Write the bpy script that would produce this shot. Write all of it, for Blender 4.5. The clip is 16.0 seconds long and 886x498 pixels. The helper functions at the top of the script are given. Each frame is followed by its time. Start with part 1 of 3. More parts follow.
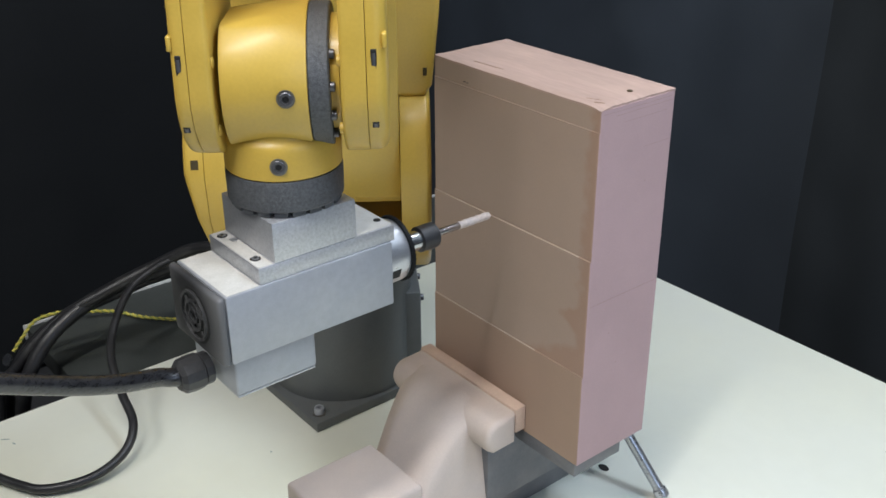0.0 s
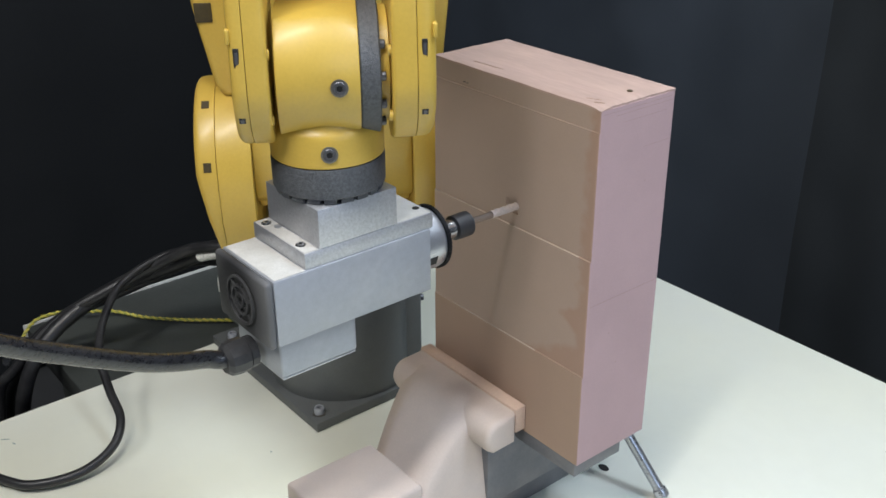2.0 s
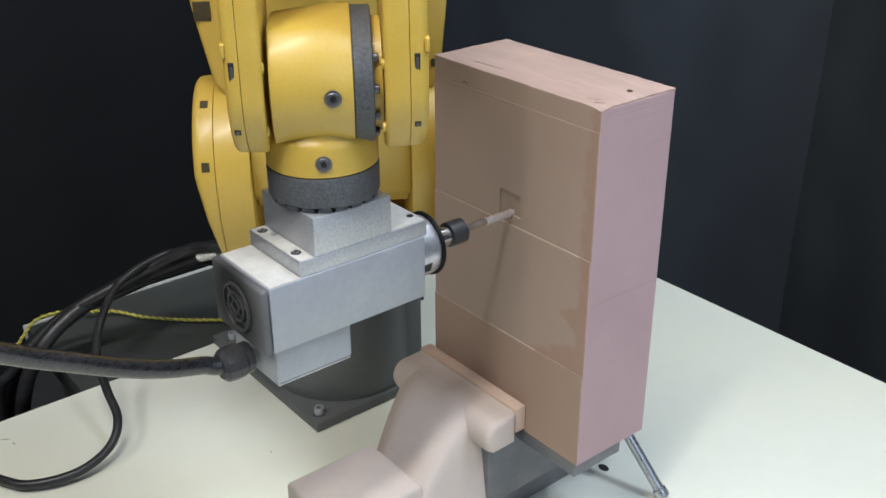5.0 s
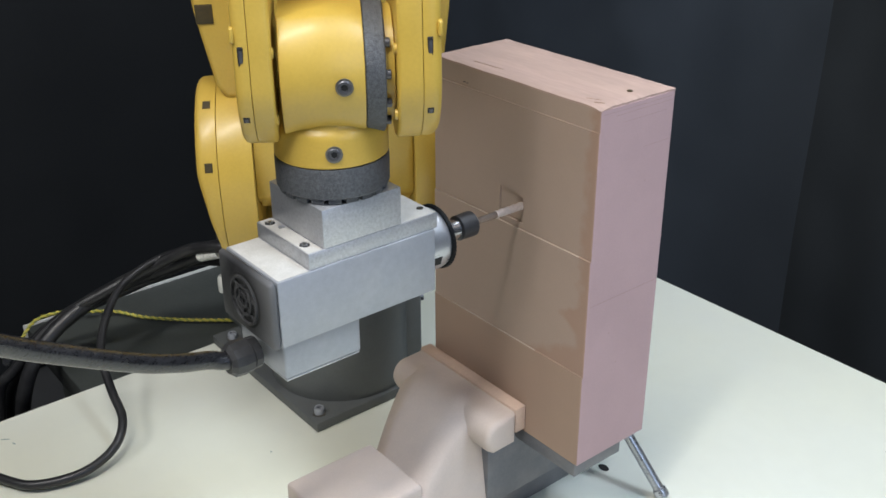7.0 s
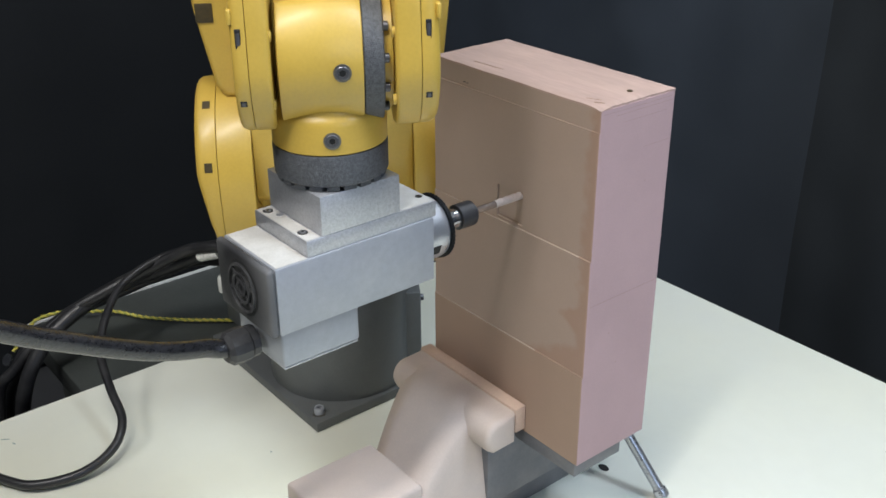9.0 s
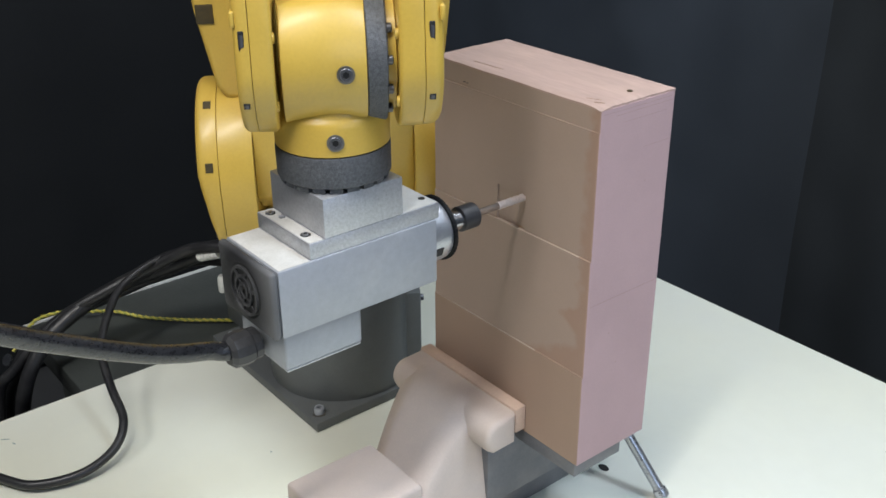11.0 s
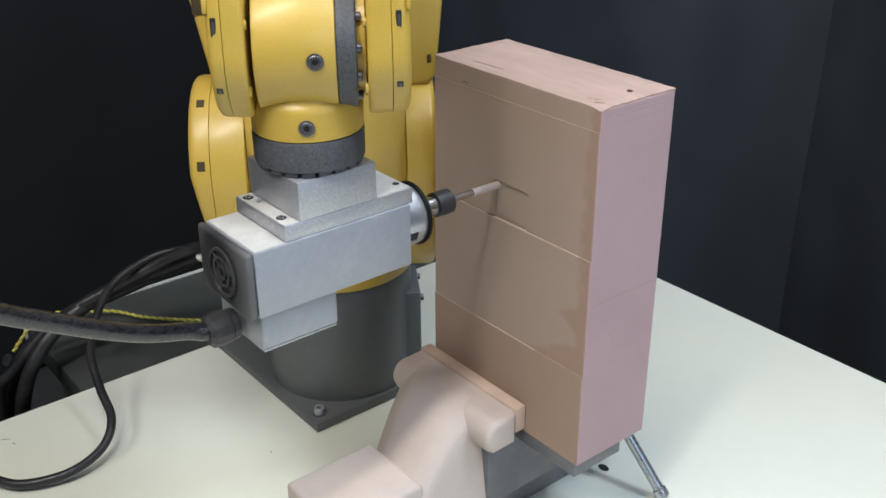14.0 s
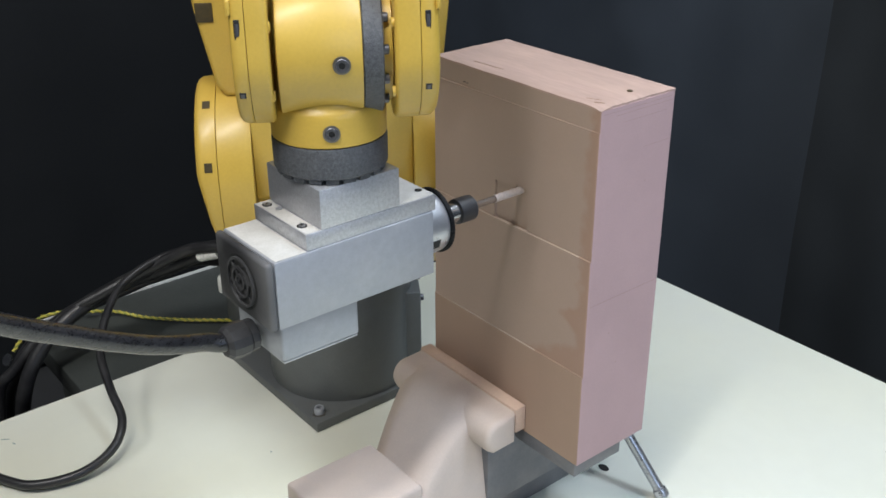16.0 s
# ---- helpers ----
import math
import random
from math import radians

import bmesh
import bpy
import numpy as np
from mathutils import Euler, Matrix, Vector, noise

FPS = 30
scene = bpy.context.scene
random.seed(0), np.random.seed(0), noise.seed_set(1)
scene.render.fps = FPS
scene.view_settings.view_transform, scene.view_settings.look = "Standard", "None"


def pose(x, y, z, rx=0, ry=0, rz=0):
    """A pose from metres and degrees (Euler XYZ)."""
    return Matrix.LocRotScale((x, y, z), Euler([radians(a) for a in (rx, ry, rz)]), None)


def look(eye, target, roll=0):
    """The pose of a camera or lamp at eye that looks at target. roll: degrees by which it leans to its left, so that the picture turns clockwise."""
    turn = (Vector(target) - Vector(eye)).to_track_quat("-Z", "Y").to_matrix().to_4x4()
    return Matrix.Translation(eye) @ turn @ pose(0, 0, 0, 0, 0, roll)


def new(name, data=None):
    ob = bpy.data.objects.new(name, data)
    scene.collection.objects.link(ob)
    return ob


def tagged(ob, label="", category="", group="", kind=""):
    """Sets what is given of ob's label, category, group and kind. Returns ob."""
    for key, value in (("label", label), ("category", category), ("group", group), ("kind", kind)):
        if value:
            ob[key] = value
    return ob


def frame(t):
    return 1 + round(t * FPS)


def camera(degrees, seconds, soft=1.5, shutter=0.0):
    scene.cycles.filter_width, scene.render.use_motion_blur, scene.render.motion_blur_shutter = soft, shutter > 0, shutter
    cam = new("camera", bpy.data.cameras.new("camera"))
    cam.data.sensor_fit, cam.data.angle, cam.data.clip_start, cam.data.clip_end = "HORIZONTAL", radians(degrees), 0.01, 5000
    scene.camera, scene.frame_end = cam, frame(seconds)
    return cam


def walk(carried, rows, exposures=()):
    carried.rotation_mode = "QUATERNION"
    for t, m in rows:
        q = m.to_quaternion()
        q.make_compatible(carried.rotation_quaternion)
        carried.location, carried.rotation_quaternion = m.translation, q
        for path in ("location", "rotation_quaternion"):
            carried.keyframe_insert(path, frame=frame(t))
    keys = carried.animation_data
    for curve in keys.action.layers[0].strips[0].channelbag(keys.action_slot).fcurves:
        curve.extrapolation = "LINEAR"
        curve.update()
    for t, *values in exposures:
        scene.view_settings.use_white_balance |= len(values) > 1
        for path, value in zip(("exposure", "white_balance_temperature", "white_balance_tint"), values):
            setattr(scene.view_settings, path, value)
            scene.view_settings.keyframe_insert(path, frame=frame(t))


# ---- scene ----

cam = camera(47.23, 16.0, soft=1.6)
EYE = (0.7009, -0.5514, 0.7001)
VIEW = look(EYE, (0.2027, -0.1520, 0.3871), -0.38)
walk(cam, [(0.0, VIEW), (16.0, VIEW)], exposures=[(0.0, -0.08, 6150, 10), (0.6, 0.0, 6150, 10), (16.0, 0.0, 6150, 10)])

# ---- light: fluorescent ceiling lamp over the cell, added fill lamps, dim room round it ----
world = bpy.data.worlds.new("world")
scene.world = world
world.use_nodes = True
world.node_tree.nodes["Background"].inputs[0].default_value = (0.75, 0.85, 1.0, 1)
world.node_tree.nodes["Background"].inputs[1].default_value = 0.04


def area(name, eye, target, sx, sy, watts, color):
    lamp = bpy.data.lights.new(name, "AREA")
    lamp.shape, lamp.size, lamp.size_y, lamp.energy, lamp.color = "RECTANGLE", sx, sy, watts, color
    ob = new(name, lamp)
    ob.matrix_world = look(eye, target)
    return ob


area("ceiling_lamp_near", (0.55, -0.80, 2.1), (0.50, -0.05, 0.4), 0.11, 1.2, 35, (1.0, 0.955, 0.885))
area("fill_lamp_back", (0.22, 0.82, 2.1), (0.0, 0.25, 0.0), 0.12, 1.0, 14, (0.97, 0.98, 1.0))
area("fill_lamp_front", (-0.10, -1.75, 2.15), (0.05, -0.2, 0.2), 1.2, 0.25, 18, (1.0, 0.965, 0.91))
area("fill_lamp_right", (1.15, 0.45, 2.1), (0.75, 0.40, 0.0), 0.3, 1.2, 31, (0.80, 0.90, 1.0))
area("cool_side_light", (2.4, -0.2, 1.2), (0.1, 0.2, 0.1), 1.2, 1.2, 12, (0.60, 0.74, 1.0))


# ---- materials ----
def material(name, base, rough=0.5, metal=0.0, vary=0.12, scale=40.0, fine=400.0, bump=0.0, second=None, patch=6.0,
             coat=0.0, amount=0.5, stretch=(1, 1, 1), spec=0.5):
    """A surface with variation at two scales: broad patches towards a second colour and fine grain, plus relief."""
    mat = bpy.data.materials.new(name)
    mat.use_nodes = True
    t = mat.node_tree
    n, link = t.nodes, t.links.new
    bsdf = n["Principled BSDF"]
    co = n.new("ShaderNodeTexCoord")
    mp = n.new("ShaderNodeMapping")
    mp.inputs["Scale"].default_value = stretch
    link(co.outputs["Object"], mp.inputs[0])

    def noise_tex(s, detail):
        k = n.new("ShaderNodeTexNoise")
        k.inputs["Scale"].default_value, k.inputs["Detail"].default_value = s, detail
        link(mp.outputs[0], k.inputs["Vector"])
        return k

    broad, mid, grain = noise_tex(patch, 4), noise_tex(scale, 5), noise_tex(fine, 3)
    ramp = n.new("ShaderNodeValToRGB")
    ramp.color_ramp.elements[0].position, ramp.color_ramp.elements[1].position = 0.42, 0.62
    link(broad.outputs[0], ramp.inputs[0])
    mix = n.new("ShaderNodeMix")
    mix.data_type = "RGBA"
    mix.inputs["A"].default_value = (*base, 1)
    mix.inputs["B"].default_value = (*(second or base), 1)
    fac = n.new("ShaderNodeMath")
    fac.operation = "MULTIPLY"
    fac.inputs[1].default_value = amount
    link(ramp.outputs[0], fac.inputs[0])
    link(fac.outputs[0], mix.inputs["Factor"])
    both = n.new("ShaderNodeMath")
    both.operation = "ADD"
    link(mid.outputs[0], both.inputs[0])
    link(grain.outputs[0], both.inputs[1])
    span = n.new("ShaderNodeMapRange")
    span.inputs["From Min"].default_value, span.inputs["From Max"].default_value = 0.6, 1.4
    span.inputs["To Min"].default_value, span.inputs["To Max"].default_value = 1 - vary, 1 + vary
    link(both.outputs[0], span.inputs[0])
    mul = n.new("ShaderNodeVectorMath")
    mul.operation = "SCALE"
    link(mix.outputs["Result"], mul.inputs[0])
    link(span.outputs[0], mul.inputs["Scale"])
    link(mul.outputs[0], bsdf.inputs["Base Color"])
    rr = n.new("ShaderNodeMapRange")
    rr.inputs["From Min"].default_value, rr.inputs["From Max"].default_value = 0.6, 1.4
    rr.inputs["To Min"].default_value, rr.inputs["To Max"].default_value = max(0.02, rough - 0.1), min(1, rough + 0.1)
    link(both.outputs[0], rr.inputs[0])
    link(rr.outputs[0], bsdf.inputs["Roughness"])
    bsdf.inputs["Metallic"].default_value = metal
    bsdf.inputs["Coat Weight"].default_value = coat
    bsdf.inputs["Coat Roughness"].default_value = 0.24
    bsdf.inputs["Specular IOR Level"].default_value = spec
    if bump:
        bp = n.new("ShaderNodeBump")
        bp.inputs["Strength"].default_value, bp.inputs["Distance"].default_value = bump, 0.001
        link(both.outputs[0], bp.inputs["Height"])
        link(bp.outputs[0], bsdf.inputs["Normal"])
    return mat


YELLOW = material("yellow_paint", (0.565, 0.375, 0.056), 0.44, vary=0.06, bump=0.03, second=(0.53, 0.365, 0.075), coat=0.25)
CAST = material("dark_cast_flange", (0.085, 0.089, 0.098), 0.5, 0.3, vary=0.55, scale=420, fine=1300, bump=0.6, second=(0.11, 0.115, 0.12))
ALU = material("machined_aluminium", (0.50, 0.51, 0.54), 0.40, 0.72, vary=0.24, scale=420, fine=1500, bump=0.3, second=(0.58, 0.58, 0.60), patch=20)
LIT_DUST = material("pale_lit_dust", (0.51, 0.495, 0.46), 0.9, vary=0.12, scale=90, fine=700, second=(0.52, 0.51, 0.49), patch=45, bump=0.2)
ALU_SMOOTH = material("smooth_aluminium", (0.385, 0.40, 0.435), 0.5, 0.5, vary=0.11, scale=160, fine=1500, bump=0.07, second=(0.44, 0.45, 0.475), patch=24)
ALU_DUSTY = material("dusty_aluminium", (0.56, 0.56, 0.54), 0.6, 0.3, vary=0.14, scale=150, fine=900, bump=0.15, second=(0.47, 0.48, 0.49), patch=18)
GALV = material("dull_round_bar", (0.42, 0.43, 0.45), 0.30, 0.85, vary=0.12, scale=90, fine=800)
STEEL = material("bright_steel", (0.55, 0.56, 0.58), 0.22, 1.0, vary=0.06, scale=90, fine=800)
BOLT = material("black_oxide_bolt", (0.11, 0.11, 0.12), 0.38, 0.6, vary=0.15, scale=300, fine=1500)
HOLE_SHADE = material("hole_shade_black", (0.012, 0.012, 0.012), 0.7)
HOLLOW_SHADE = material("hollow_shade_olive", (0.050, 0.036, 0.012), 0.6, vary=0.3, scale=200)
RIM = material("washer_steel", (0.22, 0.21, 0.19), 0.4, 0.8, vary=0.1)
BLACK = material("black_plastic", (0.022, 0.022, 0.025), 0.42, vary=0.3, scale=120, second=(0.05, 0.05, 0.05), bump=0.1)
GRILLE = material("dusty_black_plastic", (0.014, 0.014, 0.016), 0.6, vary=0.4, scale=90, second=(0.03, 0.03, 0.03), patch=30, bump=0.15)
GRILLE_PALE = material("dust_grey_plastic", (0.022, 0.022, 0.024), 0.65, vary=0.4, scale=90, second=(0.10, 0.10, 0.10), patch=40, bump=0.15)
GREY = material("grey_machine_paint", (0.096, 0.102, 0.102), 0.48, vary=0.12, scale=60, second=(0.092, 0.098, 0.098), patch=8, bump=0.05)
BENCH = material("grey_bench_paint", (0.043, 0.048, 0.045), 0.55, vary=0.12, second=(0.053, 0.058, 0.054), bump=0.04)
TABLE = material("white_laminate", (0.735, 0.745, 0.66), 0.36, vary=0.025, scale=7, fine=40, second=(0.76, 0.755, 0.60), patch=2.2, bump=0.0, amount=0.6)
BOARD = material("pink_tooling_board", (0.438, 0.300, 0.306), 0.75, vary=0.06, scale=30, fine=700, second=(0.40, 0.272, 0.278), patch=9, bump=0.12)
MILLED = material("milled_tooling_board", (0.365, 0.272, 0.222), 0.8, vary=0.05, scale=40, fine=600, second=(0.335, 0.252, 0.205), patch=5, bump=0.08)
STOCK = material("milled_stock", (0.365, 0.272, 0.222), 0.8, vary=0.05, scale=40, fine=600, second=(0.34, 0.255, 0.208), patch=5, bump=0.08)
t = MILLED.node_tree
sep, wob, mix2 = t.nodes.new("ShaderNodeSeparateXYZ"), t.nodes.new("ShaderNodeTexNoise"), t.nodes.new("ShaderNodeMix")
wob.inputs["Scale"].default_value = 75
wob.inputs["Detail"].default_value = 4
cxyz = t.nodes.new("ShaderNodeTexCoord")
t.links.new(cxyz.outputs["Object"], sep.inputs[0])
t.links.new(cxyz.outputs["Object"], wob.inputs["Vector"])


def calc(kind, a, b):
    k = t.nodes.new("ShaderNodeMath")
    k.operation = kind
    for i, v in enumerate((a, b)):
        if isinstance(v, (int, float)):
            k.inputs[i].default_value = v
        else:
            t.links.new(v, k.inputs[i])
    return k.outputs[0]


# bare strip along the free edge and over the lower corner where the dust has been wiped off
bump_z = calc("POWER", calc("MULTIPLY", calc("SUBTRACT", sep.outputs[2], 0.267), 110), 2)
notch = calc("MULTIPLY", calc("POWER", 2.718, calc("MULTIPLY", bump_z, -1)), 0.021)
edge = calc("ADD", calc("SUBTRACT", sep.outputs[0], 0.1925), notch)
low = calc("SUBTRACT", calc("MULTIPLY", calc("SUBTRACT", sep.outputs[0], 0.134), 0.46), calc("SUBTRACT", sep.outputs[2], 0.2156))
worn = calc("ADD", calc("MAXIMUM", edge, low), calc("MULTIPLY", calc("SUBTRACT", wob.outputs[0], 0.5), 0.022))
clear = t.nodes.new("ShaderNodeClamp")
t.links.new(calc("ADD", calc("MULTIPLY", worn, 130), 0.4), clear.inputs[0])
mix2.data_type = "RGBA"
old = t.nodes["Principled BSDF"].inputs["Base Color"].links[0].from_socket
t.links.new(clear.outputs[0], mix2.inputs["Factor"])
t.links.new(old, mix2.inputs["A"])
mix2.inputs["B"].default_value = (0.330, 0.218, 0.166, 1)
t.links.new(mix2.outputs["Result"], t.nodes["Principled BSDF"].inputs["Base Color"])
SAWN = material("saw_scored_board", (0.36, 0.24, 0.235), 0.85, vary=0.1)
LIT_LEDGE = material("lit_ledge_pale", (0.44, 0.35, 0.288), 0.85, vary=0.05)
SKIN = material("sawn_tooling_board", (0.338, 0.236, 0.177), 0.8, vary=0.06, scale=30, fine=600, second=(0.325, 0.216, 0.168), patch=7, bump=0.1)
RAWTOP = material("planed_tooling_board", (0.385, 0.272, 0.232), 0.8, vary=0.16, scale=26, fine=200, second=(0.43, 0.312, 0.258), patch=12, bump=0.3, stretch=(0.25, 1.6, 1))
VISE = material("dusty_cast_iron", (0.57, 0.475, 0.415), 0.75, vary=0.06, scale=50, fine=600, second=(0.50, 0.44, 0.415), patch=14, bump=0.15)
JAW = material("dusty_jaw_steel", (0.62, 0.46, 0.36), 0.7, 0.0, vary=0.08, scale=60, second=(0.50, 0.37, 0.30), patch=20, bump=0.1)
VISE_GREY = material("grey_vise_steel", (0.150, 0.154, 0.170), 0.5, 0.4, vary=0.15, scale=60, second=(0.25, 0.24, 0.24), patch=20, bump=0.1)
CABLE = material("black_cable_jacket", (0.013, 0.013, 0.0145), 0.40, vary=0.3, scale=200, second=(0.035, 0.035, 0.035), patch=30)
SHEATH = material("clear_sheathed_cable", (0.012, 0.012, 0.014), 0.30, vary=0.6, scale=420, fine=1500, second=(0.026, 0.026, 0.029), patch=160, coat=0.25, stretch=(1, 0.25, 1), bump=0.12)
WIRE_Y = material("yellow_wire", (0.50, 0.43, 0.07), 0.5, vary=0.1)
WIRE_G = material("green_wire", (0.24, 0.27, 0.06), 0.5, vary=0.1)
WHITE = material("white_plastic", (0.62, 0.62, 0.58), 0.5, vary=0.05)
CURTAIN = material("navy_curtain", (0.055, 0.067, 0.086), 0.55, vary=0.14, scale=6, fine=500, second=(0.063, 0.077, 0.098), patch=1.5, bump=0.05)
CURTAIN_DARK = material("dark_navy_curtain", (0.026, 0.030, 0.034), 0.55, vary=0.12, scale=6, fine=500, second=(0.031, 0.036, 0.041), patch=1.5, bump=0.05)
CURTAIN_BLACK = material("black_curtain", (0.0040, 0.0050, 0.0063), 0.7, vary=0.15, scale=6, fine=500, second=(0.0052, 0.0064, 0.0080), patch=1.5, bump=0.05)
FLOOR = material("dark_concrete", (0.035, 0.035, 0.036), 0.7, vary=0.2, scale=12, second=(0.05, 0.05, 0.05), patch=2, bump=0.1)
CEIL = material("ceiling_board", (0.30, 0.30, 0.30), 0.8, vary=0.05, scale=10)
STAIN = material("scuff_mark", (0.30, 0.36, 0.33), 0.6, vary=0.2)


# ---- mesh helpers ----
def part(name, bm, mat, parent=None, label="", smooth=35.0):
    me = bpy.data.meshes.new(name)
    bmesh.ops.recalc_face_normals(bm, faces=bm.faces)
    bm.to_mesh(me)
    bm.free()
    me.materials.append(mat)
    if smooth:
        me.shade_smooth()
        me.set_sharp_from_angle(angle=radians(smooth))
    ob = new(name, me)
    ob.parent = parent
    return tagged(ob, label)


def root(name, m, label, category, group="", kind=""):
    ob = new(name)
    ob.empty_display_size = 0.03
    ob.matrix_basis = m
    return tagged(ob, label, category, group, kind)


def box(x0, x1, y0, y1, z0, z1, bevel=0.0, segments=2, bm=None):
    bm2 = bmesh.new()
    bmesh.ops.create_cube(bm2, size=1)
    bmesh.ops.transform(bm2, matrix=Matrix.Translation(((x0 + x1) / 2, (y0 + y1) / 2, (z0 + z1) / 2)) @ Matrix.Diagonal((x1 - x0, y1 - y0, z1 - z0, 1)), verts=bm2.verts)
    if bevel:
        bmesh.ops.bevel(bm2, geom=bm2.edges[:], offset=bevel, segments=segments, affect="EDGES", profile=0.5)
    return join(bm, bm2)


def join(bm, other):
    if bm is None:
        return other
    me = bpy.data.meshes.new("tmp")
    other.to_mesh(me)
    other.free()
    bm.from_mesh(me)
    bpy.data.meshes.remove(me)
    return bm


AXIS = {"x": Matrix.Rotation(radians(90), 4, "Y"), "y": Matrix.Rotation(radians(-90), 4, "X"), "z": Matrix.Identity(4)}


def turned(profile, axis="z", at=(0, 0, 0), n=48, bm=None):
    """A body turned about an axis from (radius, height) pairs; the ends are closed."""
    b = bmesh.new()
    rings = []
    for r, h in profile:
        r = max(r, 1e-5)
        rings.append([b.verts.new((r * math.cos(2 * math.pi * i / n), r * math.sin(2 * math.pi * i / n), h)) for i in range(n)])
    for a, c in zip(rings, rings[1:]):
        for i in range(n):
            b.faces.new((a[i], a[(i + 1) % n], c[(i + 1) % n], c[i]))
    b.faces.new(rings[0][::-1])
    b.faces.new(rings[-1])
    bmesh.ops.transform(b, matrix=Matrix.Translation(at) @ AXIS[axis], verts=b.verts)
    return join(bm, b)


def annulus(r0, r1, h0, h1, axis, at, n=40, bm=None):
    """A flat ring with a rectangular section."""
    b = bmesh.new()
    loops = [[b.verts.new((r * math.cos(2 * math.pi * i / n), r * math.sin(2 * math.pi * i / n), h)) for i in range(n)] for r, h in ((r0, h0), (r1, h0), (r1, h1), (r0, h1))]
    for a, c in zip(loops, loops[1:] + loops[:1]):
        for i in range(n):
            b.faces.new((a[i], a[(i + 1) % n], c[(i + 1) % n], c[i]))
    bmesh.ops.transform(b, matrix=Matrix.Translation(at) @ AXIS[axis], verts=b.verts)
    return join(bm, b)


def slab(outline, y0, y1, bevel=0.0, segments=3, plane="xz", bm=None):
    """An outline in a plane, given thickness between y0 and y1 along the third axis."""
    b = bmesh.new()
    put = {"xz": lambda p, y: (p[0], y, p[1]), "xy": lambda p, y: (p[0], p[1], y), "yz": lambda p, y: (y, p[0], p[1])}[plane]
    lo = [b.verts.new(put(p, y0)) for p in outline]
    hi = [b.verts.new(put(p, y1)) for p in outline]
    n = len(outline)
    b.faces.new(lo[::-1])
    b.faces.new(hi)
    for i in range(n):
        b.faces.new((lo[i], lo[(i + 1) % n], hi[(i + 1) % n], hi[i]))
    bmesh.ops.recalc_face_normals(b, faces=b.faces)
    if bevel:
        rim = [e for e in b.edges if len({v in lo for v in e.verts}) == 1]
        bmesh.ops.bevel(b, geom=rim, offset=bevel, segments=segments, affect="EDGES", profile=0.5)
    return join(bm, b)


def shell(outline, y0, y1, rim0, rim1, segments=4):
    """A thick plate in the xz plane whose two rims are rounded by different amounts."""
    b = bmesh.new()
    lo = [b.verts.new((p[0], y0, p[1])) for p in outline]
    hi = [b.verts.new((p[0], y1, p[1])) for p in outline]
    n = len(outline)
    faces = [b.faces.new(lo[::-1]), b.faces.new(hi)]
    for i in range(n):
        b.faces.new((lo[i], lo[(i + 1) % n], hi[(i + 1) % n], hi[i]))
    bmesh.ops.recalc_face_normals(b, faces=b.faces)
    low_rim, high_rim = list(faces[0].edges), list(faces[1].edges)
    for rim, size in ((low_rim, rim0), (high_rim, rim1)):
        if size:
            bmesh.ops.bevel(b, geom=rim, offset=size, segments=segments, affect="EDGES", profile=0.5)
    return b


def arc(cx, cy, r, a0, a1, n=12):
    return [(cx + r * math.cos(radians(a0 + (a1 - a0) * i / n)), cy + r * math.sin(radians(a0 + (a1 - a0) * i / n))) for i in range(n + 1)]


def spline(points, per=10):
    """Points along a smooth curve through the given ones."""
    p = [Vector(q) for q in points]
    p = [2 * p[0] - p[1]] + p + [2 * p[-1] - p[-2]]
    out = []
    for a, b, c, d in zip(p, p[1:], p[2:], p[3:]):
        for i in range(per):
            t = i / per
            out.append(0.5 * (2 * b + (c - a) * t + (2 * a - 5 * b + 4 * c - d) * t * t + (3 * b - a - 3 * c + d) * t ** 3))
    return out + [p[-2]]


def tube(points, radius, n=14, per=10, bm=None, twist=None):
    """A round cable along a curve. twist: (offset, turns per metre, phase) winds it round that curve."""
    line = spline(points, per)
    b = bmesh.new()
    rings, side, run = [], None, 0.0
    for i, q in enumerate(line):
        d = (line[min(i + 1, len(line) - 1)] - line[max(i - 1, 0)]).normalized()
        side = (Vector((0.3, 0.2, 1)) if side is None else side)
        side = (side - d * side.dot(d)).normalized()
        up = d.cross(side)
        run += (q - line[i - 1]).length if i else 0
        c = q
        if twist:
            a = twist[2] + run * twist[1] * 2 * math.pi
            c = q + (side * math.cos(a) + up * math.sin(a)) * twist[0]
        rings.append([b.verts.new(c + (side * math.cos(2 * math.pi * k / n) + up * math.sin(2 * math.pi * k / n)) * radius) for k in range(n)])
    for a, c in zip(rings, rings[1:]):
        for k in range(n):
            b.faces.new((a[k], a[(k + 1) % n], c[(k + 1) % n], c[k]))
    b.faces.new(rings[0][::-1])
    b.faces.new(rings[-1])
    return join(bm, b)


def cap_screw(parent, at, r, h, axis="z", sign=1, mat=BOLT, washer=True, name="bolt"):
    """A socket head screw: knurled head, hexagon socket, washer."""
    s = sign
    b = turned([(r * 0.9, 0), (r, 0.1 * h * s), (r, 0.8 * h * s), (r * 0.88, h * s), (r * 0.52, h * s), (r * 0.5, 0.45 * h * s)], axis, at, 20)
    ob = part(name, b, mat, parent)
    part("socket", turned([(r * 0.5, 0.46 * h * s), (r * 0.5, 0.6 * h * s)], axis, at, 6), HOLE_SHADE, ob, smooth=0)
    if washer:
        part("washer", turned([(r * 1.28, -0.0004 * s), (r * 1.28, 0.0012 * s), (r * 1.0, 0.0013 * s)], axis, at, 24), RIM, ob)
    return ob


def setting(name, bm, mat, label, category):
    return tagged(part(name, bm, mat), label, category, kind="structure")


